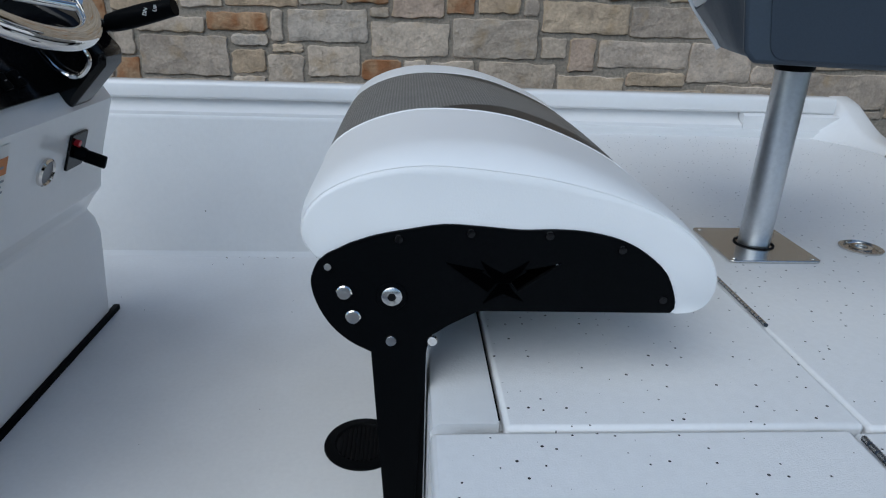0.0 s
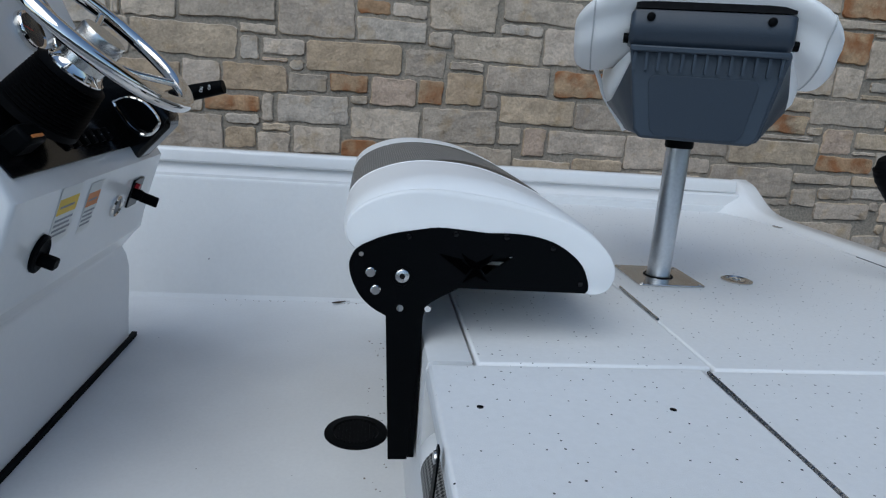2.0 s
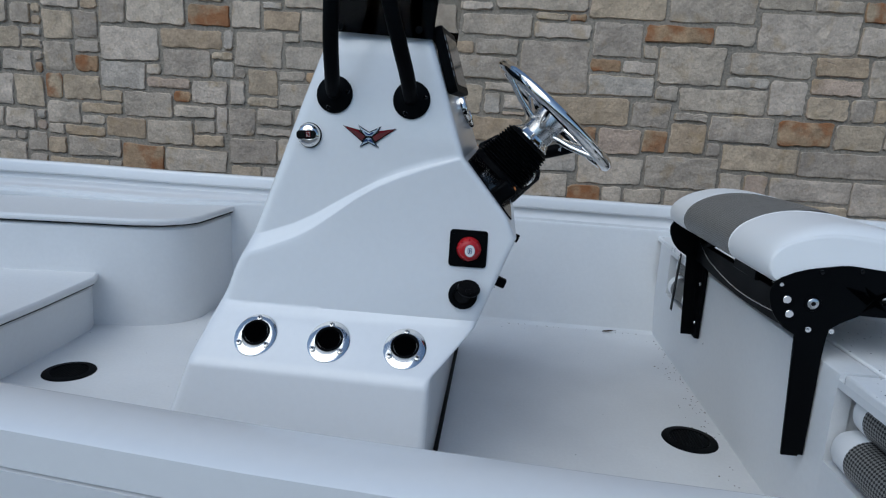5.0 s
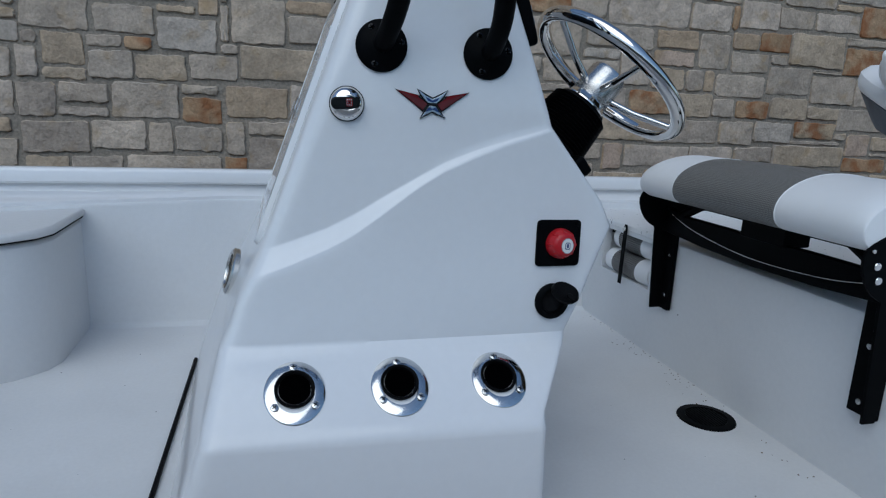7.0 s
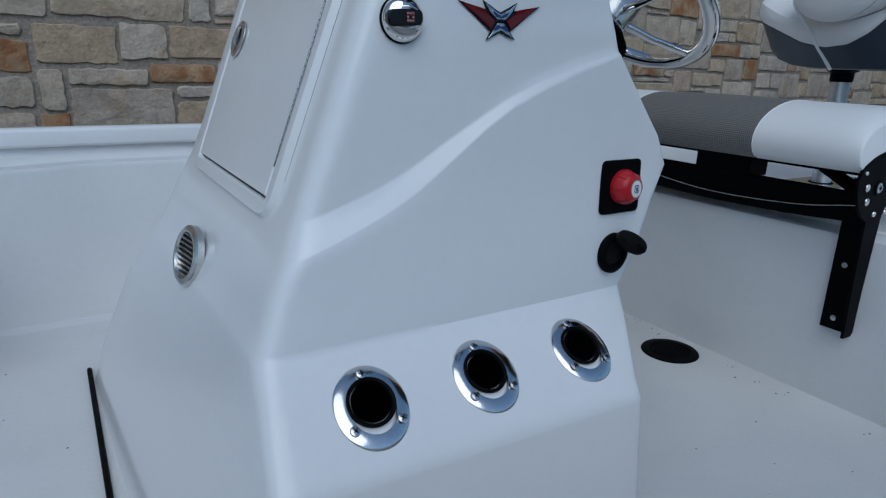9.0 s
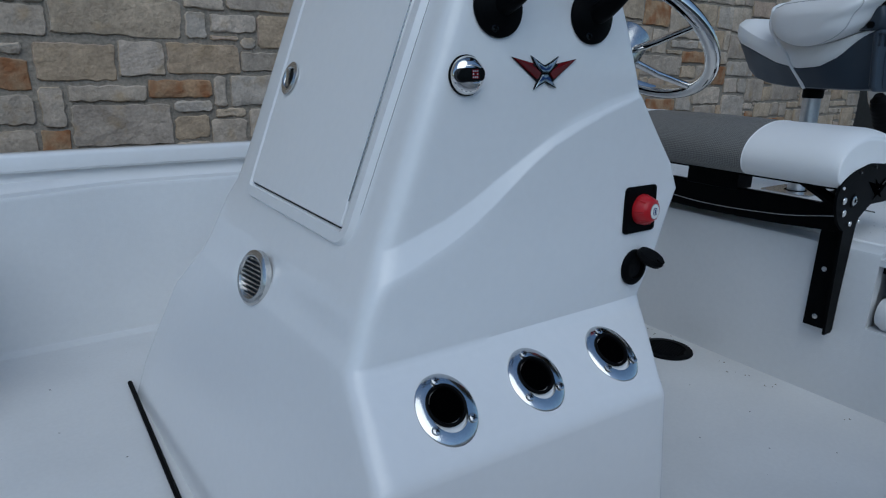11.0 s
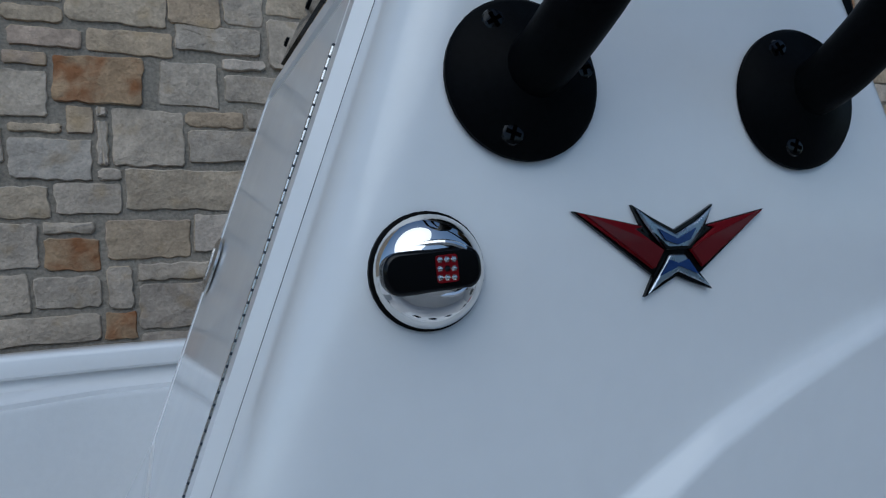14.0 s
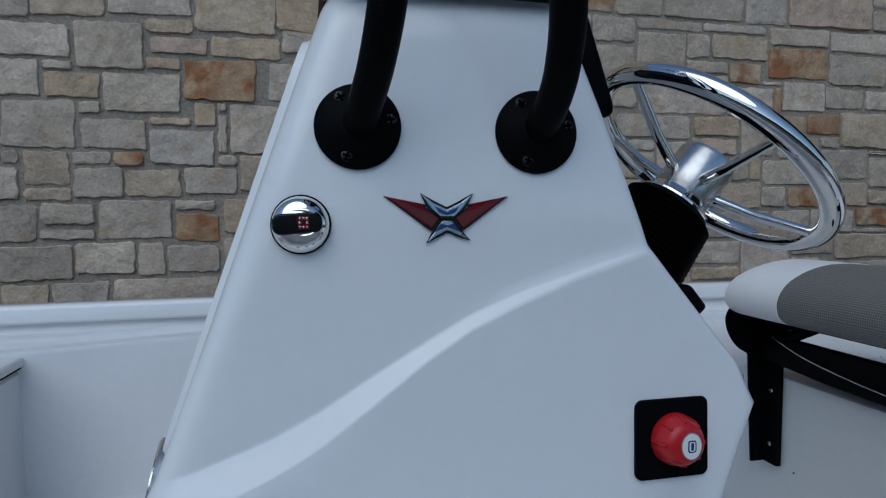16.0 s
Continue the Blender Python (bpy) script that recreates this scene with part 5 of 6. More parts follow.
part("seat_pan", seat_loft("pan"), GREYPLASTIC, seat, "slate grey plastic seat pan")
part("seat_cushion", seat_loft("cushion"), VINYL, seat, "white vinyl seat cushion")
BACK = curve2([(0.0, 0.290), (0.010, 0.258), (-0.030, 0.200), (-0.11, 0.165), (-0.20, 0.155), (-0.285, 0.176), (-0.338, 0.208), (-0.360, 0.250), (-0.386, 0.276), (-0.388, 0.294), (-0.355, 0.304), (-0.26, 0.306), (-0.15, 0.308), (-0.05, 0.305)])
back = part("back_cushion", side_profile(BACK, 0.53, sm @ pose(-0.02, 0, 0), 0.075, True, (0.042, 0.066)), VINYL, seat, "white vinyl backrest folded down on the seat")
cy, cz = sum(p[0] for p in BACK) / len(BACK), sum(p[1] for p in BACK) / len(BACK)
for s_ in (-1, 1):
    ring = []
    for y, z in BACK:
        v = Vector((y - cy, z - cz))
        d = 0.075 * (1 - math.sqrt(1 - 0.45 ** 2))
        v = v * (1 - d / 0.125)
        drop = (0.042 if s_ < 0 else 0.066) * (0.845 - 0.45) ** 1.5 / 0.408
        ring.append(sm @ Vector((-0.02 + s_ * (0.265 - 0.075 + 0.45 * 0.075), cy + v.x * 1.006, cz + v.y * 1.006 - drop)))
    part("seam", tube(ring + ring[:1], 0.0016, 6), STITCH, back, "stitched seam")
part("back_shell", side_profile([(-0.30, 0.182), (-0.372, 0.182), (-0.384, 0.196), (-0.385, 0.230), (-0.376, 0.253), (-0.30, 0.260)], 0.310, sm @ pose(-0.015, 0, 0), 0.012), DARKPLASTIC, seat, "dark slate hinge cover")
# black strip stands for the shaded gap above the hinge cover
part("hinge_gap_shade", box(-0.163, 0.134, -0.379, -0.30, 0.255, 0.271, m=sm), GASKET, seat)
face = sm @ Vector((-0.014, -0.352, 0.0))
part("hinge_panel", prism([(-0.150, 0.182), (0.150, 0.182), (0.122, 0.016), (0.108, 0.0), (-0.108, 0.0), (-0.122, 0.016)], 0.02, facing(face, sm.to_3x3() @ Vector((0, -1, -0.03)))), GREYPLASTIC, seat, bevel=0.006)
fp = facing(sm @ Vector((-0.014, -0.3725, 0.0)), sm.to_3x3() @ Vector((0, -1, -0.03)))
part("inset_panel", prism(round_poly([(0.088, 0.006), (0.108, 0.128), (-0.108, 0.128), (-0.088, 0.006)], 0.022), 0.002, fp), DARKPLASTIC, seat, bevel=0.0008)
part("ledge", box(-0.150, 0.150, 0.172, 0.184, 0.0, 0.014, m=fp), GREYPLASTIC, seat, bevel=0.003)
for k in range(13):
    part("rib", box(-0.0028, 0.0028, 0.136, 0.176, 0.0, 0.009, m=fp @ pose(-0.138 + k * 0.023, 0, 0)), GREYPLASTIC, seat)
for sx in (-1, 1):
    sc = part("screw", lathe([(0.0085, 0), (0.0085, 0.003), (0.006, 0.0045), (0, 0.005)], facing(sm @ Vector((-0.020 + sx * 0.112, -0.385, 0.238)), sm.to_3x3() @ Vector((0, -1, 0.05))), 14), BLACK, seat)
    part("pivot", tube([sm @ Vector((-0.014 + sx * 0.145, -0.355, 0.198)), sm @ Vector((-0.014 + sx * 0.166, -0.355, 0.198))], 0.010, 12), BLACK, seat)
pth = [(-0.145, -0.105, 0.0), (-0.172, -0.10, 0.035), (-0.204, -0.09, 0.078), (-0.222, -0.075, 0.118), (-0.240, -0.052, 0.155), (-0.256, -0.030, 0.20), (-0.250, -0.020, 0.24), (-0.222, -0.016, 0.276), (0.0, -0.012, 0.306), (0.18, -0.016, 0.290), (0.225, -0.03, 0.20), (0.215, -0.085, 0.10), (0.16, -0.105, 0.005)]
part("strap", tube(smooth_path([sm @ Vector(p) for p in pth]), 0.006, 8), VINYL, seat, "white elastic tie strap")

# ---- outboard motor ----
MX, MY = 2.46, 1.31
motor = thing("outboard_motor", (MX, MY, -0.4), "white outboard motor steered to one side, on the transom", "outboard motor")
TURN = pose(MX, MY, 0, 0, 0, -30)
CZ = [0.63, 0.66, 0.75, 0.90, 1.0, 1.13, 1.28, 1.40, 1.49, 1.56, 1.60]
CA = [0.29, 0.31, 0.36, 0.40, 0.405, 0.385, 0.335, 0.275, 0.21, 0.13, 0.05]
CB = [0.21, 0.22, 0.245, 0.265, 0.265, 0.25, 0.225, 0.185, 0.14, 0.09, 0.04]


def oval(a, b, n=64):
    """Points of a squarish oval."""
    out = []
    for k in range(n):
        c, s = math.cos(2 * math.pi * k / n), math.sin(2 * math.pi * k / n)
        out.append((a * math.copysign(abs(c) ** 0.75, c), b * math.copysign(abs(s) ** 0.75, s)))
    return out


def cowl_shell():
    bm = bmesh.new()
    rows = []
    for k in range(25):
        z = CZ[0] + (CZ[-1] - CZ[0]) * math.sin(math.pi / 2 * k / 24)
        rows.append([bm.verts.new((x, y, z)) for x, y in oval(interp(z, CZ, CA), interp(z, CZ, CB))])
    for a, b in zip(rows, rows[1:]):
        for k in range(64):
            bm.faces.new((a[k], a[(k + 1) % 64], b[(k + 1) % 64], b[k]))
    bm.faces.new(rows[0][::-1]), bm.faces.new(rows[-1])
    bmesh.ops.transform(bm, matrix=TURN, verts=bm.verts)
    return bm


part("cowl", cowl_shell(), COWL, motor, "glossy white engine cowl")
part("cowl_seal", prism(oval(0.30, 0.22), 0.024, TURN @ pose(0, 0, 0.604)), RUBBER, motor, "black cowl seal")
part("lower_cowl", rbox(0.46, 0.36, 0.12, 0.04, TURN @ pose(0.02, 0, 0.482), taper=0.08), BLACK, motor, "black lower pan")
part("side_cover", rbox(0.16, 0.30, 0.10, 0.03, TURN @ pose(-0.20, -0.01, 0.50), taper=0.04), COWL, motor, "white side cover")
part("midsection", rbox(0.30, 0.24, 1.0, 0.05, pose(MX + 0.02, MY, -0.52)), BLACK, motor)
part("clamp_bracket", rbox(0.16, 0.34, 0.55, 0.03, pose(MX - 0.30, MY, -0.02)), BLACK, motor, "black clamp bracket")
part("tilt_tube", tube([(MX - 0.26, MY - 0.24, 0.43), (MX - 0.26, MY + 0.24, 0.43)], 0.03, 16), BLACK, motor)
part("steering_arm", rbox(0.22, 0.07, 0.05, 0.015, pose(MX - 0.22, MY - 0.12, 0.45)), BLACK, motor)
for k, (dy, z) in enumerate(((0.20, 0.38), (-0.20, 0.37), (0.08, 0.46), (-0.05, 0.45))):
    part("cable", tube(smooth_path([(MX - 0.10, MY + dy * 0.6, 0.50), (MX - 0.24, MY + dy, z + 0.06), (MX - 0.36, MY + dy * 1.2, z + 0.02), (MX - 0.42, MY + dy * 1.1, z - 0.05)]), 0.012, 8), RUBBER, motor)
hose = smooth_path([(1.698, 1.33, 0.79), (1.715, 1.33, 0.755), (1.755, 1.33, 0.71), (1.798, 1.33, 0.659), (1.84, 1.33, 0.608), (1.885, 1.33, 0.566), (1.93, 1.33, 0.542), (1.985, 1.325, 0.536), (2.04, 1.31, 0.555), (2.09, 1.29, 0.585), (2.15, 1.27, 0.59)], 8)
part("rigging_hose", tube([hose[0] + Vector((-0.012, 0, 0.018))] + hose, [0.018, 0.031] + [0.036 + 0.0010 * math.sin(i * 2.1) for i in range(len(hose) - 1)], 18), RUBBER, motor, "thick black ribbed rigging hose")


def cowl_y(x, z):
    a, b = interp(z, CZ, CA), interp(z, CZ, CB)
    c = min(1, abs(x / a)) ** (1 / 0.75)
    return -b * math.sqrt(max(0, 1 - c * c)) ** 0.75


def cowl_pose(x, z):
    e = 0.03
    dx = (cowl_y(x + e, z) - cowl_y(x - e, z)) / (2 * e)
    dz = (cowl_y(x, z + e) - cowl_y(x, z - e)) / (2 * e)
    return TURN @ facing((x, cowl_y(x, z), z), (dx, -1, dz))


lettering("power_number", "150", 0.082, cowl_pose(-0.325, 0.85) @ pose(0, 0, 0.004), STEEL, motor, 1.35, 0.0025)
cm = cowl_pose(-0.335, 1.05) @ pose(0, 0, 0.004)
part("badge", prism([(-0.055, 0.01), (0.02, 0.06), (0.055, 0.028), (0.01, 0.0), (0.055, -0.03), (-0.02, -0.06), (-0.055, -0.028), (-0.01, 0.0)], 0.005, cm), BADGE, motor, "plain dark grey badge", bevel=0.001)

# ---- litter and grime on the cockpit floor ----
rg = random.Random(4)
bits = bmesh.new()
for k in range(110):
    side = k % 3
    if side == 0:
        x, y = BULK_X - rg.uniform(0.004, 0.03), rg.uniform(1.2, 2.2)
    elif side == 1:
        x, y = rg.uniform(-0.3, 0.37), 2.285 - rg.uniform(0.0, 0.03)
    else:
        x, y = BULK_X - rg.uniform(0.03, 0.10), rg.uniform(0.7, 1.9)
    r = rg.uniform(0.0008, 0.0028)
    prism([(r * rg.uniform(0.5, 1.6) * math.cos(a), r * rg.uniform(0.5, 1.6) * math.sin(a)) for a in (0, 1.2, 2.4, 3.6, 5.0)], 0.0008, pose(x, y, 0.0002, 0, 0, rg.uniform(0, 360)), bits)
grime = part("grit", bits, GRIME, None)
tagged(grime, "fine brown grit along the edges of the cockpit floor", "grit", kind="stuff")
leaf = thing("leaf", (0.17, 2.255, 0.003), "small curled brown leaf lying on the cockpit floor", "leaf")
lm = pose(0.17, 2.255, 0.004, 0, 0, 25)
lb = bmesh.new()
cols = [[lb.verts.new(lm @ Vector((0.03 * (u - 0.5) * 2, s * 0.009 * math.sin(math.pi * min(0.97, max(0.03, u))), 0.004 * (abs(s) + abs(u - 0.5))))) for s in (-1, 0, 1)] for u in (0, 0.2, 0.4, 0.6, 0.8, 1)]
for a, c_ in zip(cols, cols[1:]):
    for k in range(2):
        lb.faces.new((a[k], a[k + 1], c_[k + 1], c_[k]))
bmesh.ops.solidify(lb, geom=lb.faces[:], thickness=0.0006)
part("blade", lb, GRIME, leaf)
part("stem", tube([lm @ Vector((0.028, 0, 0.003)), lm @ Vector((0.05, 0.004, 0.001))], 0.0008, 6), GRIME, leaf)


# ---- stones of the wall ----
PALE = [(0.525, 0.428, 0.332), (0.473, 0.391, 0.311), (0.573, 0.47, 0.37), (0.442, 0.363, 0.29), (0.525, 0.412, 0.296), (0.494, 0.405, 0.319), (0.589, 0.485, 0.391), (0.512, 0.437, 0.363)]
TAN = [(0.509, 0.383, 0.261), (0.524, 0.405, 0.285), (0.478, 0.354, 0.239), (0.515, 0.386, 0.294)]
RUSTY = [(0.46, 0.31, 0.185), (0.42, 0.265, 0.15), (0.47, 0.355, 0.235), (0.43, 0.285, 0.165)]


def stone_material(name, tones, vein=(0.42, 0.29, 0.15), low=0.56, high=0.72, share=0.55):
    """Split limestone; each stone takes one of the tones, with blotches, pits and rusty veins."""
    m = bpy.data.materials.new(name)
    m.use_nodes = True
    n, l = m.node_tree.nodes, m.node_tree.links
    p = n["Principled BSDF"]
    p.inputs["Roughness"].default_value = 0.92
    info, geo = n.new("ShaderNodeObjectInfo"), n.new("ShaderNodeNewGeometry")
    add = n.new("ShaderNodeMath")
    add.operation = "ADD"
    l.new(info.outputs["Random"], add.inputs[0]), l.new(geo.outputs["Random Per Island"], add.inputs[1])
    fr = n.new("ShaderNodeMath")
    fr.operation = "FRACT"
    l.new(add.outputs[0], fr.inputs[0])
    ramp = n.new("ShaderNodeValToRGB")
    ramp.color_ramp.interpolation = "CONSTANT"
    e = ramp.color_ramp.elements
    while len(e) < len(tones):
        e.new(0.5)
    for k, (el, c) in enumerate(zip(e, tones)):
        el.position, el.color = k / len(tones), (*c, 1)
    l.new(fr.outputs[0], ramp.inputs[0])
    out = ramp.outputs[0]
    pos = n.new("ShaderNodeVectorMath")
    pos.operation = "ADD"
    l.new(geo.outputs["Position"], pos.inputs[0])
    for size, lo, hi, det in ((2.2, 0.90, 1.10, 3), (11, 0.82, 1.14, 5), (60, 0.84, 1.10, 8)):
        t = n.new("ShaderNodeTexNoise")
        t.inputs["Scale"].default_value, t.inputs["Detail"].default_value = size, det
        l.new(pos.outputs[0], t.inputs["Vector"])
        r = n.new("ShaderNodeMapRange")
        r.inputs[1].default_value, r.inputs[2].default_value = 0.32, 0.68
        r.inputs[3].default_value, r.inputs[4].default_value = lo, hi
        l.new(t.outputs["Fac"], r.inputs[0])
        x = n.new("ShaderNodeVectorMath")
        x.operation = "SCALE"
        l.new(out, x.inputs[0]), l.new(r.outputs[0], x.inputs["Scale"])
        out = x.outputs[0]
    # rusty veins in some of the stones
    t = n.new("ShaderNodeTexNoise")
    t.inputs["Scale"].default_value, t.inputs["Detail"].default_value = 7, 5
    l.new(pos.outputs[0], t.inputs["Vector"])
    r = n.new("ShaderNodeMapRange")
    r.inputs[1].default_value, r.inputs[2].default_value, r.inputs[4].default_value = low, high, share
    l.new(t.outputs["Fac"], r.inputs[0])
    mix = n.new("ShaderNodeMix")
    mix.data_type = "RGBA"
    mix.inputs["B"].default_value = (*vein, 1)
    l.new(r.outputs[0], mix.inputs["Factor"]), l.new(out, mix.inputs["A"])
    l.new(mix.outputs["Result"], p.inputs["Base Color"])
    b2 = None
    for size, dist in ((16, 0.020), (90, 0.0035)):
        t = n.new("ShaderNodeTexNoise")
        t.inputs["Scale"].default_value, t.inputs["Detail"].default_value = size, 8
        l.new(pos.outputs[0], t.inputs["Vector"])
        b = n.new("ShaderNodeBump")
        b.inputs["Strength"].default_value, b.inputs["Distance"].default_value = 0.9, dist
        l.new(t.outputs["Fac"], b.inputs["Height"])
        if b2:
            l.new(b2.outputs[0], b.inputs["Normal"])
        b2 = b
    l.new(b2.outputs[0], p.inputs["Normal"])
    return m


# Stones that can be told apart, patch by patch along the wall: left edge, bed, width and height in centimetres,
# and the kind of stone (0 pale, 1 tan, 2 rusty).
PATCH_A = [
    (-316, 45, 29, 14, 2), (-361, 49, 42, 15, 0), (-299, 62, 35, 17, 0), (-362, 64, 31, 8, 1), (-330, 65, 30, 14, 1), (-346, 74, 15, 5, 0),
    (-346, 81, 29, 8, 1), (-316, 81, 37, 18, 0), (-359, 90, 25, 18, 1), (-332, 91, 14, 7, 1), (-333, 100, 34, 19, 0),
    (-350, 110, 15, 13, 2), (-298, 112, 11, 7, 0), (-331, 120, 42, 24, 0), (-349, 124, 16, 6, 0), (-330, 145, 16, 19, 0),
    (-312, 146, 43, 28, 0), (-343, 166, 30, 7, 0),
]
PATCH_B = [
    (-285, 46, 44, 15, 0), (-233, 53, 31, 17, 0), (-262, 64, 19, 7, 1), (-263, 72, 13, 8, 0), (-234, 73, 16, 19, 0), (-278, 82, 28, 10, 0),
    (-278, 93, 10, 8, 2), (-233, 93, 9, 18, 0), (-297, 102, 29, 8, 1), (-232, 112, 7, 6, 0), (-286, 113, 36, 16, 0), (-249, 114, 16, 6, 0),
    (-231, 120, 34, 24, 0), (-286, 132, 41, 13, 1), (-231, 146, 17, 18, 0), (-267, 166, 24, 9, 0), (-230, 167, 30, 17, 0),
    (-229, 185, 11, 12, 0),
]
PATCH_C = [
    (-209, 40, 24, 10, 0), (-183, 42, 52, 10, 0), (-200, 54, 29, 18, 0), (-213, 73, 23, 6, 0), (-189, 74, 37, 19, 0),
    (-216, 80, 26, 12, 0), (-222, 93, 21, 6, 0), (-199, 95, 23, 16, 0), (-223, 101, 21, 18, 1), (-180, 111, 15, 8, 2),
    (-199, 112, 18, 7, 0), (-194, 121, 30, 14, 0), (-196, 139, 9, 6, 0), (-184, 139, 38, 22, 0), (-212, 146, 27, 13, 1),
    (-212, 160, 14, 5, 0), (-197, 162, 33, 24, 0), (-216, 187, 35, 12, 0),
]
PATCH_D = [
    (-126, 41, 11, 8, 2), (-170, 55, 11, 17, 0), (-124, 56, 9, 17, 0), (-148, 74, 17, 12, 2), (-123, 76, 33, 19, 1), (-151, 88, 18, 6, 0),
    (-175, 95, 28, 15, 0), (-146, 96, 28, 15, 0), (-161, 112, 29, 20, 0), (-119, 120, 28, 25, 0), (-160, 133, 19, 5, 1),
    (-140, 134, 8, 12, 1), (-145, 147, 35, 21, 2), (-158, 170, 24, 10, 1), (-130, 171, 36, 11, 1), (-163, 181, 23, 8, 1),
    (-138, 183, 41, 21, 0), (-180, 190, 39, 12, 0),
]
PATCH_E = [
    (-113, 45, 48, 18, 0), (-63, 47, 18, 11, 1), (-62, 59, 17, 6, 0), (-113, 65, 35, 9, 0), (-74, 68, 29, 9, 2), (-88, 78, 22, 18, 0),
    (-64, 80, 39, 17, 1), (-117, 98, 62, 20, 0), (-54, 100, 11, 12, 0), (-53, 114, 21, 5, 0), (-90, 121, 55, 15, 0), (-89, 138, 24, 7, 1),
    (-60, 138, 24, 10, 0), (-98, 147, 24, 22, 0), (-72, 150, 47, 15, 0), (-73, 166, 20, 6, 0), (-93, 173, 39, 14, 0),
    (-96, 185, 23, 21, 1),
]
PATCH_F = [
    (-44, 41, 20, 11, 0), (10, 45, 21, 9, 2), (-22, 46, 30, 14, 0), (17, 55, 42, 19, 0), (-32, 62, 45, 18, 0), (15, 76, 9, 5, 0),
    (-22, 81, 21, 12, 0), (2, 84, 21, 9, 2), (-24, 94, 8, 6, 0), (-13, 95, 58, 18, 1), (-41, 102, 26, 10, 0), (17, 115, 43, 14, 0),
    (-31, 116, 46, 32, 0), (16, 141, 32, 21, 0), (-22, 150, 36, 11, 0), (3, 162, 8, 5, 2), (12, 164, 49, 28, 1), (-51, 168, 60, 22, 0),
]
PATCH_G = [
    (33, 45, 14, 8, 0), (48, 46, 23, 8, 0), (60, 57, 48, 20, 0), (26, 76, 29, 18, 1), (75, 79, 23, 20, 1), (57, 80, 16, 12, 2),
    (99, 80, 10, 8, 0), (48, 95, 25, 17, 0), (78, 101, 17, 6, 0), (78, 108, 55, 16, 0), (62, 114, 13, 9, 0), (61, 126, 40, 24, 0),
    (18, 130, 18, 9, 2), (38, 131, 21, 8, 0), (51, 143, 7, 6, 0), (50, 151, 43, 11, 2), (96, 153, 23, 11, 0), (63, 165, 56, 22, 0),
]
PATCH_H = [
    (166, 45, 29, 6, 1), (128, 52, 14, 16, 1), (144, 52, 53, 15, 0), (111, 59, 15, 8, 0), (162, 69, 56, 18, 0), (110, 70, 50, 18, 1),
    (99, 89, 39, 18, 0), (147, 89, 32, 16, 2), (160, 107, 27, 14, 1), (136, 111, 23, 19, 0), (164, 123, 27, 11, 1), (109, 125, 24, 6, 0),
    (110, 133, 49, 15, 0), (162, 135, 31, 12, 1), (123, 149, 62, 25, 0), (156, 175, 29, 7, 0), (120, 176, 34, 20, 0),
    (155, 184, 18, 12, 0),
]
PATCH_I = [
    (199, 48, 35, 19, 0), (238, 60, 33, 8, 0), (222, 70, 28, 18, 0), (252, 73, 31, 14, 0), (181, 88, 28, 18, 0), (234, 89, 27, 14, 2),
    (216, 90, 16, 13, 0), (215, 104, 38, 16, 0), (188, 108, 12, 12, 0), (258, 109, 38, 18, 0), (227, 122, 30, 14, 0),
    (197, 125, 24, 21, 0), (249, 138, 23, 13, 2), (224, 139, 21, 8, 1), (186, 149, 31, 19, 0), (230, 154, 27, 15, 0),
    (186, 169, 21, 13, 2), (174, 184, 38, 13, 0),
]
PATCH_J = [
    (345, 17, 42, 14, 0), (325, 26, 20, 13, 0), (347, 32, 20, 8, 0), (264, 35, 60, 17, 0), (326, 42, 40, 8, 0), (341, 51, 39, 12, 2),
    (272, 54, 66, 17, 0), (341, 64, 22, 18, 1), (365, 71, 42, 9, 0), (292, 79, 34, 10, 2), (328, 83, 57, 18, 0), (263, 90, 34, 17, 0),
    (298, 91, 30, 10, 0), (298, 102, 38, 19, 0), (274, 130, 47, 23, 0), (296, 155, 37, 12, 0), (336, 157, 42, 19, 2),
    (364, 177, 34, 14, 0),
]
PATCH_K = [
    (416, 42, 31, 14, 0), (408, 57, 42, 15, 0), (409, 74, 23, 19, 0), (387, 81, 21, 10, 1), (387, 94, 37, 12, 2), (370, 107, 34, 8, 0),
    (419, 108, 25, 17, 1), (391, 116, 27, 10, 0), (365, 117, 23, 22, 0), (391, 127, 38, 20, 0), (383, 149, 27, 9, 0),
    (393, 159, 27, 16, 0), (380, 160, 10, 14, 0), (402, 177, 30, 11, 0),
]

STONES = [stone_material("pale_limestone", PALE), stone_material("tan_limestone", TAN), stone_material("rusty_limestone", RUSTY, (0.30, 0.115, 0.040), 0.44, 0.60, 0.85)]
laid = [(x / 100, z / 100, w / 100, h / 100, kind) for patch in (PATCH_A, PATCH_B, PATCH_C, PATCH_D, PATCH_E, PATCH_F, PATCH_G, PATCH_H, PATCH_I, PATCH_J, PATCH_K) for x, z, w, h, kind in patch]
known = len(laid)


# which stone owns each square centimetre of the stretch that is laid stone by stone
GX, GZ = -4.3, -0.1
owner = np.zeros((960, 280), dtype=int)


def span(x, z, w, h):
    return round((x - GX) * 100), round((z - GZ) * 100), round((x + w - GX) * 100), round((z + h - GZ) * 100)


rects = [list(span(x, z, w, h)) for x, z, w, h, kind in laid]
for n, (a, b, c, d) in enumerate(rects):
    owner[a:c, b:d] = n + 1


def clear(a, b, c, d, me=0):
    """True if no other stone lies in these cells or within a joint of them."""
    o = owner[max(0, a - 1):c + 1, max(0, b - 1):d + 1]
    return not np.any((o != 0) & (o != me))


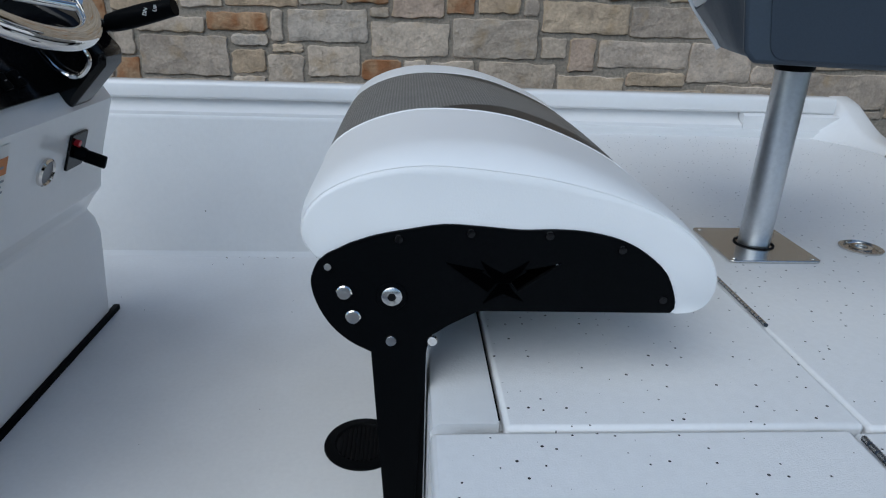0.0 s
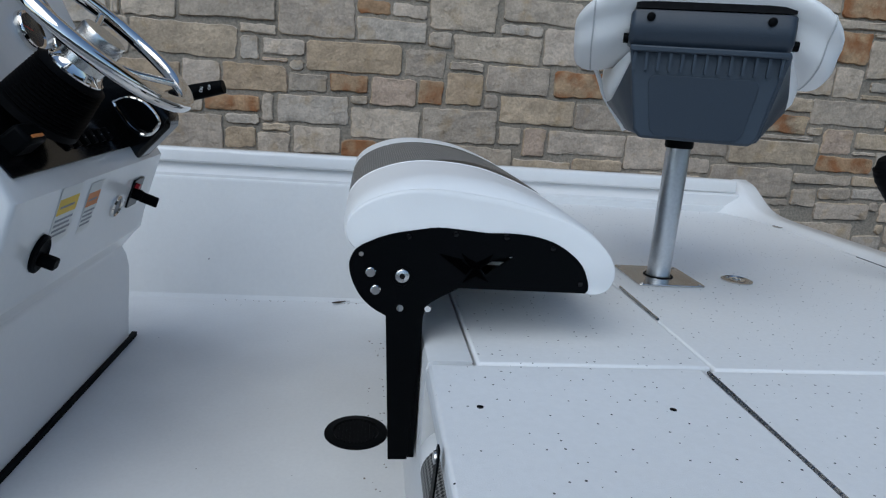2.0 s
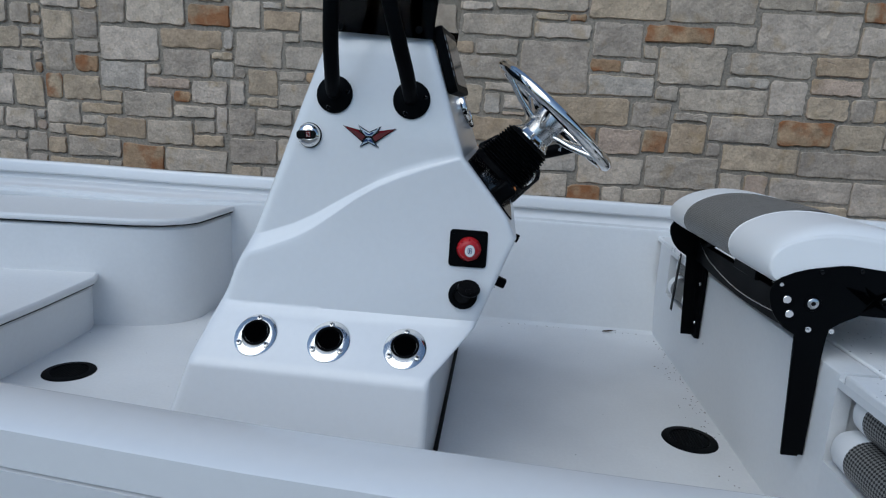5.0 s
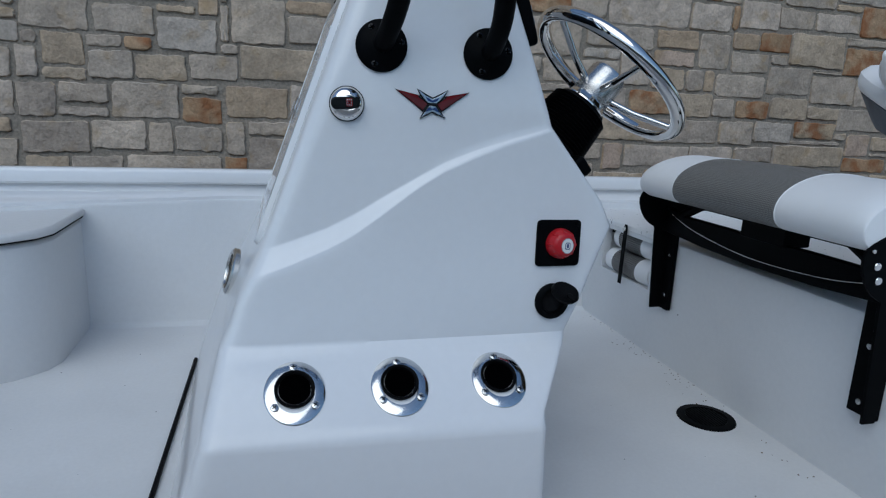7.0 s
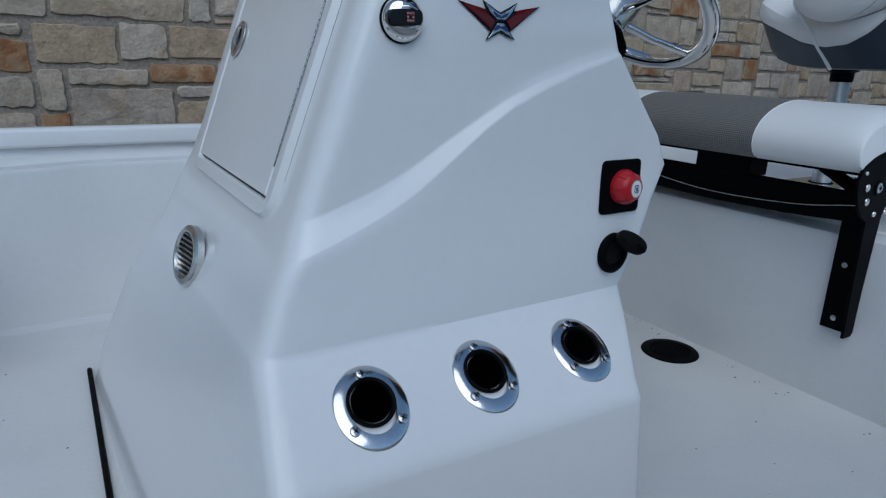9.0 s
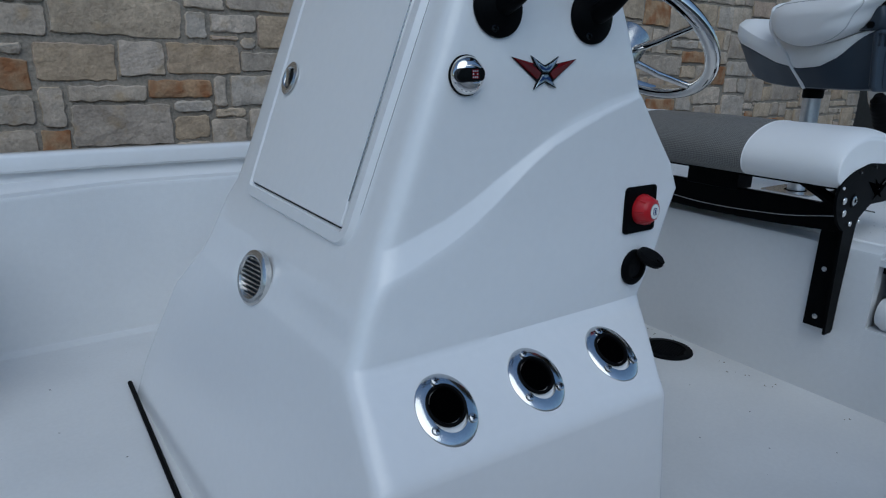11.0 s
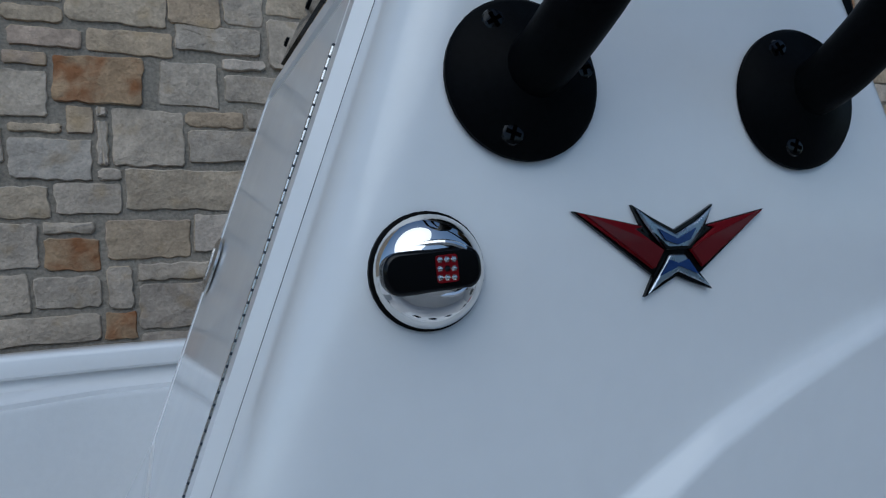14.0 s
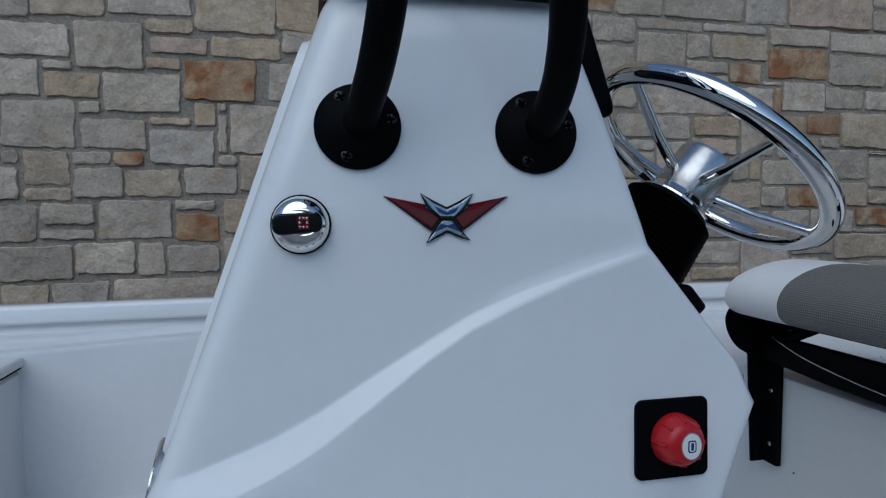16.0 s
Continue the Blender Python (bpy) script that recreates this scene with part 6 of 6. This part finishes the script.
# the stones grow until their joints are as narrow as the mason left them
for step in range(3):
    for n, r in enumerate(rects):
        for side, by in ((0, -1), (1, -1), (2, 1), (3, 1)):
            t = list(r)
            t[side] += by
            if clear(*t, me=n + 1):
                owner[t[0]:t[2], t[1]:t[3]] = n + 1
                r[side] = t[side]

rng = random.Random(11)
# the rest of the wall in the mason's usual sizes
SIZES = [(10, 4), (12, 4), (8, 4), (14, 6), (10, 6), (12, 6), (8, 6), (6, 4), (6, 6), (4, 4), (6, 2), (8, 2), (4, 2), (14, 4), (16, 6), (10, 2)]
WEIGHTS = [11, 9, 8, 5, 14, 9, 8, 4, 3, 2.5, 1.6, 1.6, 1.8, 4, 3, 1.2]
CELL = 0.0415
NX, NZ = int((WALL_X1 - WALL_X0) / CELL), int((WALL_Z1 - WALL_Z0) / CELL)
taken = np.zeros((NX, NZ), dtype=int)
I0, I1 = int((-3.75 - WALL_X0) / CELL), int((4.6 - WALL_X0) / CELL)
J0, J1 = int((0.35 - WALL_Z0) / CELL), int((2.08 - WALL_Z0) / CELL)
taken[I0:I1, J0:J1] = -1
far_laid = []
for j in range(NZ):
    for i in range(NX):
        if taken[i, j]:
            continue
        room = [(s, c) for s, c in zip(SIZES, WEIGHTS) if i + s[0] <= NX and j + s[1] <= NZ and not taken[i:i + s[0], j:j + s[1]].any()]
        # few joints run on straight from the course below
        room = [(s, c * (0.01 if i + s[0] < NX and j > 0 and taken[i + s[0] - 1, j - 1] != taken[i + s[0], j - 1] else 1)) for s, c in room]
        if not room:
            room = [((w_, h_), 1) for w_, h_ in ((5, 4), (4, 4), (5, 3), (4, 3), (5, 2), (4, 2), (3, 3), (3, 2), (3, 1), (2, 2), (2, 1), (1, 1)) if i + w_ <= NX and j + h_ <= NZ and not taken[i:i + w_, j:j + h_].any()][:1]
        w_, h_ = rng.choices([s for s, _ in room], [c for _, c in room])[0]
        taken[i:i + w_, j:j + h_] = len(far_laid) + 1
        x, z, w, h = WALL_X0 + i * CELL + 0.007, WALL_Z0 + j * CELL + 0.007, w_ * CELL - 0.014, h_ * CELL - 0.014
        a, b, c, d = span(x, z, w, h)
        inside = c > 0 and d > 0 and a < owner.shape[0] and b < owner.shape[1]
        if inside and not clear(max(0, a), max(0, b), max(0, c), max(0, d)):
            continue
        far_laid.append((x, z, w, h, rng.choices((0, 1, 2), (80, 14, 6))[0]))
        if inside:
            owner[max(0, a):c, max(0, b):d] = 9000
# small stones fill what is left between them
E0, E1, F0, F1 = round((-3.9 - GX) * 100), round((4.75 - GX) * 100), round((0.25 - GZ) * 100), round((2.2 - GZ) * 100)
for least in (900, 300, 90, 24):
    full = owner != 0
    grown = np.zeros_like(full)
    for p in (-1, 0, 1):
        for q in (-1, 0, 1):
            grown |= np.roll(full, (p, q), (0, 1))
    spot = ~grown
    for p in range(3):
        for q in range(3):
            spot &= ~np.roll(grown, (-p, -q), (0, 1))
    for a, b in np.argwhere(spot):
        if not (E0 <= a < E1 and F0 <= b < F1) or grown[a:a + 3, b:b + 3].any():
            continue
        best, wide = (0, 0, 0), 46
        for h_ in range(3, 22):
            lane = np.flatnonzero(grown[a:a + wide, b:b + h_].any(axis=1))
            wide = int(lane[0]) if len(lane) else wide
            if wide < 3:
                break
            best = max(best, (wide * h_ * min(1, wide / h_), wide, h_))
        if best[0] >= least:
            c, d = int(a) + best[1], int(b) + best[2]
            rects.append([int(a), int(b), c, d])
            owner[a:c, b:d] = len(rects)
            grown[a - 1:c + 1, b - 1:d + 1] = True
            laid.append((0, 0, 0, 0, rng.choices((0, 1, 2), (75, 18, 7))[0]))
laid = [(GX + a / 100, GZ + b / 100, (c - a) / 100, (d - b) / 100, v[4]) for (a, b, c, d), v in zip(rects, laid)] + far_laid


def stone_points(w, h, r):
    """Rings of outline points with a split, flat-topped face, centred on the back."""
    loose = min(0.012, 0.09 * min(w, h))
    corner = [Vector((sx * w / 2 + r.uniform(-loose, loose * 0.5) * sx, sy * h / 2 + r.uniform(-loose, loose * 0.3) * sy)) for sx, sy in ((-1, -1), (1, -1), (1, 1), (-1, 1))]
    outline = []
    for k in range(4):
        a, b = corner[k], corner[(k + 1) % 4]
        d = b - a
        side = Vector((d.y, -d.x)).normalized()
        n = max(2, min(8, int(d.length / 0.04)))
        cut = min(0.28, r.uniform(0.006, 0.022) / d.length)
        for q in range(n + 1):
            f = cut + (1 - 2 * cut) * q / n
            outline.append(a + d * f + side * (r.uniform(-0.008, 0.004) if 0 < q < n else -0.001))
    rise = r.uniform(0.007, 0.016)
    tx, ty = r.uniform(-0.02, 0.02), r.uniform(-0.05, 0.05)

    def ring(d, lo, hi):
        out = []
        for v in outline:
            s = Vector((v.x * (1 - min(0.45, d / w * 2)), v.y * (1 - min(0.45, d / h * 2))))
            out.append((s.x, s.y, rise * r.uniform(lo, hi) + s.x * tx + s.y * ty))
        return out

    rings = [[(v.x, v.y, -0.004) for v in outline], ring(0.0012, 0.50, 0.72), ring(0.005, 0.85, 1.08), ring(min(w, h) * 0.16, 0.88, 1.25)]
    return rings, (0, 0, rise * r.uniform(0.95, 1.15))


def stone_faces(rings, top, base):
    n = len(rings[0])
    verts = [p for ring in rings for p in ring] + [top]
    faces = []
    for a in range(len(rings) - 1):
        for k in range(n):
            faces.append((base + a * n + k, base + a * n + (k + 1) % n, base + (a + 1) * n + (k + 1) % n, base + (a + 1) * n + k))
    last = base + (len(rings) - 1) * n
    for k in range(n):
        faces.append((last + k, last + (k + 1) % n, base + len(verts) - 1))
    return verts, faces


near, rest = laid[:known], []
for x, z, w, h, kind in laid[known:]:
    (near if len(near) < 300 and -2.2 < x < 2.9 and 0.45 < z < 2.05 else rest).append((x, z, w, h, kind))

for x, z, w, h, kind in near:
    rings, top = stone_points(w, h, rng)
    vs, fs = stone_faces(rings, top, 0)
    me = bpy.data.meshes.new("stone")
    me.from_pydata(vs, [], fs)
    me.materials.append(STONES[kind])
    for f in me.polygons:
        f.use_smooth = True
    me.set_sharp_from_angle(angle=radians(28))
    ob = new("stone", me)
    ob.parent = wall
    ob.matrix_basis = Matrix.Translation((x + w / 2, -0.002, z + h / 2 - WALL_Z0)) @ pose(0, 0, 0, 90, 0, 0)

verts, faces, kinds = [], [], []
for x, z, w, h, kind in rest:
    rings, top = stone_points(w, h, rng)
    vs, fs = stone_faces(rings, top, len(verts))
    verts += [(x + w / 2 + p, WALL_Y - 0.002 - d, z + h / 2 + q) for p, q, d in vs]
    faces += fs
    kinds += [kind] * len(fs)
me = bpy.data.meshes.new("stones")
me.from_pydata(verts, [], faces)
for mat in STONES:
    me.materials.append(mat)
me.polygons.foreach_set("material_index", kinds)
for f in me.polygons:
    f.use_smooth = True
me.set_sharp_from_angle(angle=radians(35))
far_stones = new("stones", me)
far_stones.parent = wall
far_stones.matrix_basis = wall.matrix_basis.inverted()
tagged(far_stones, kind="stuff")
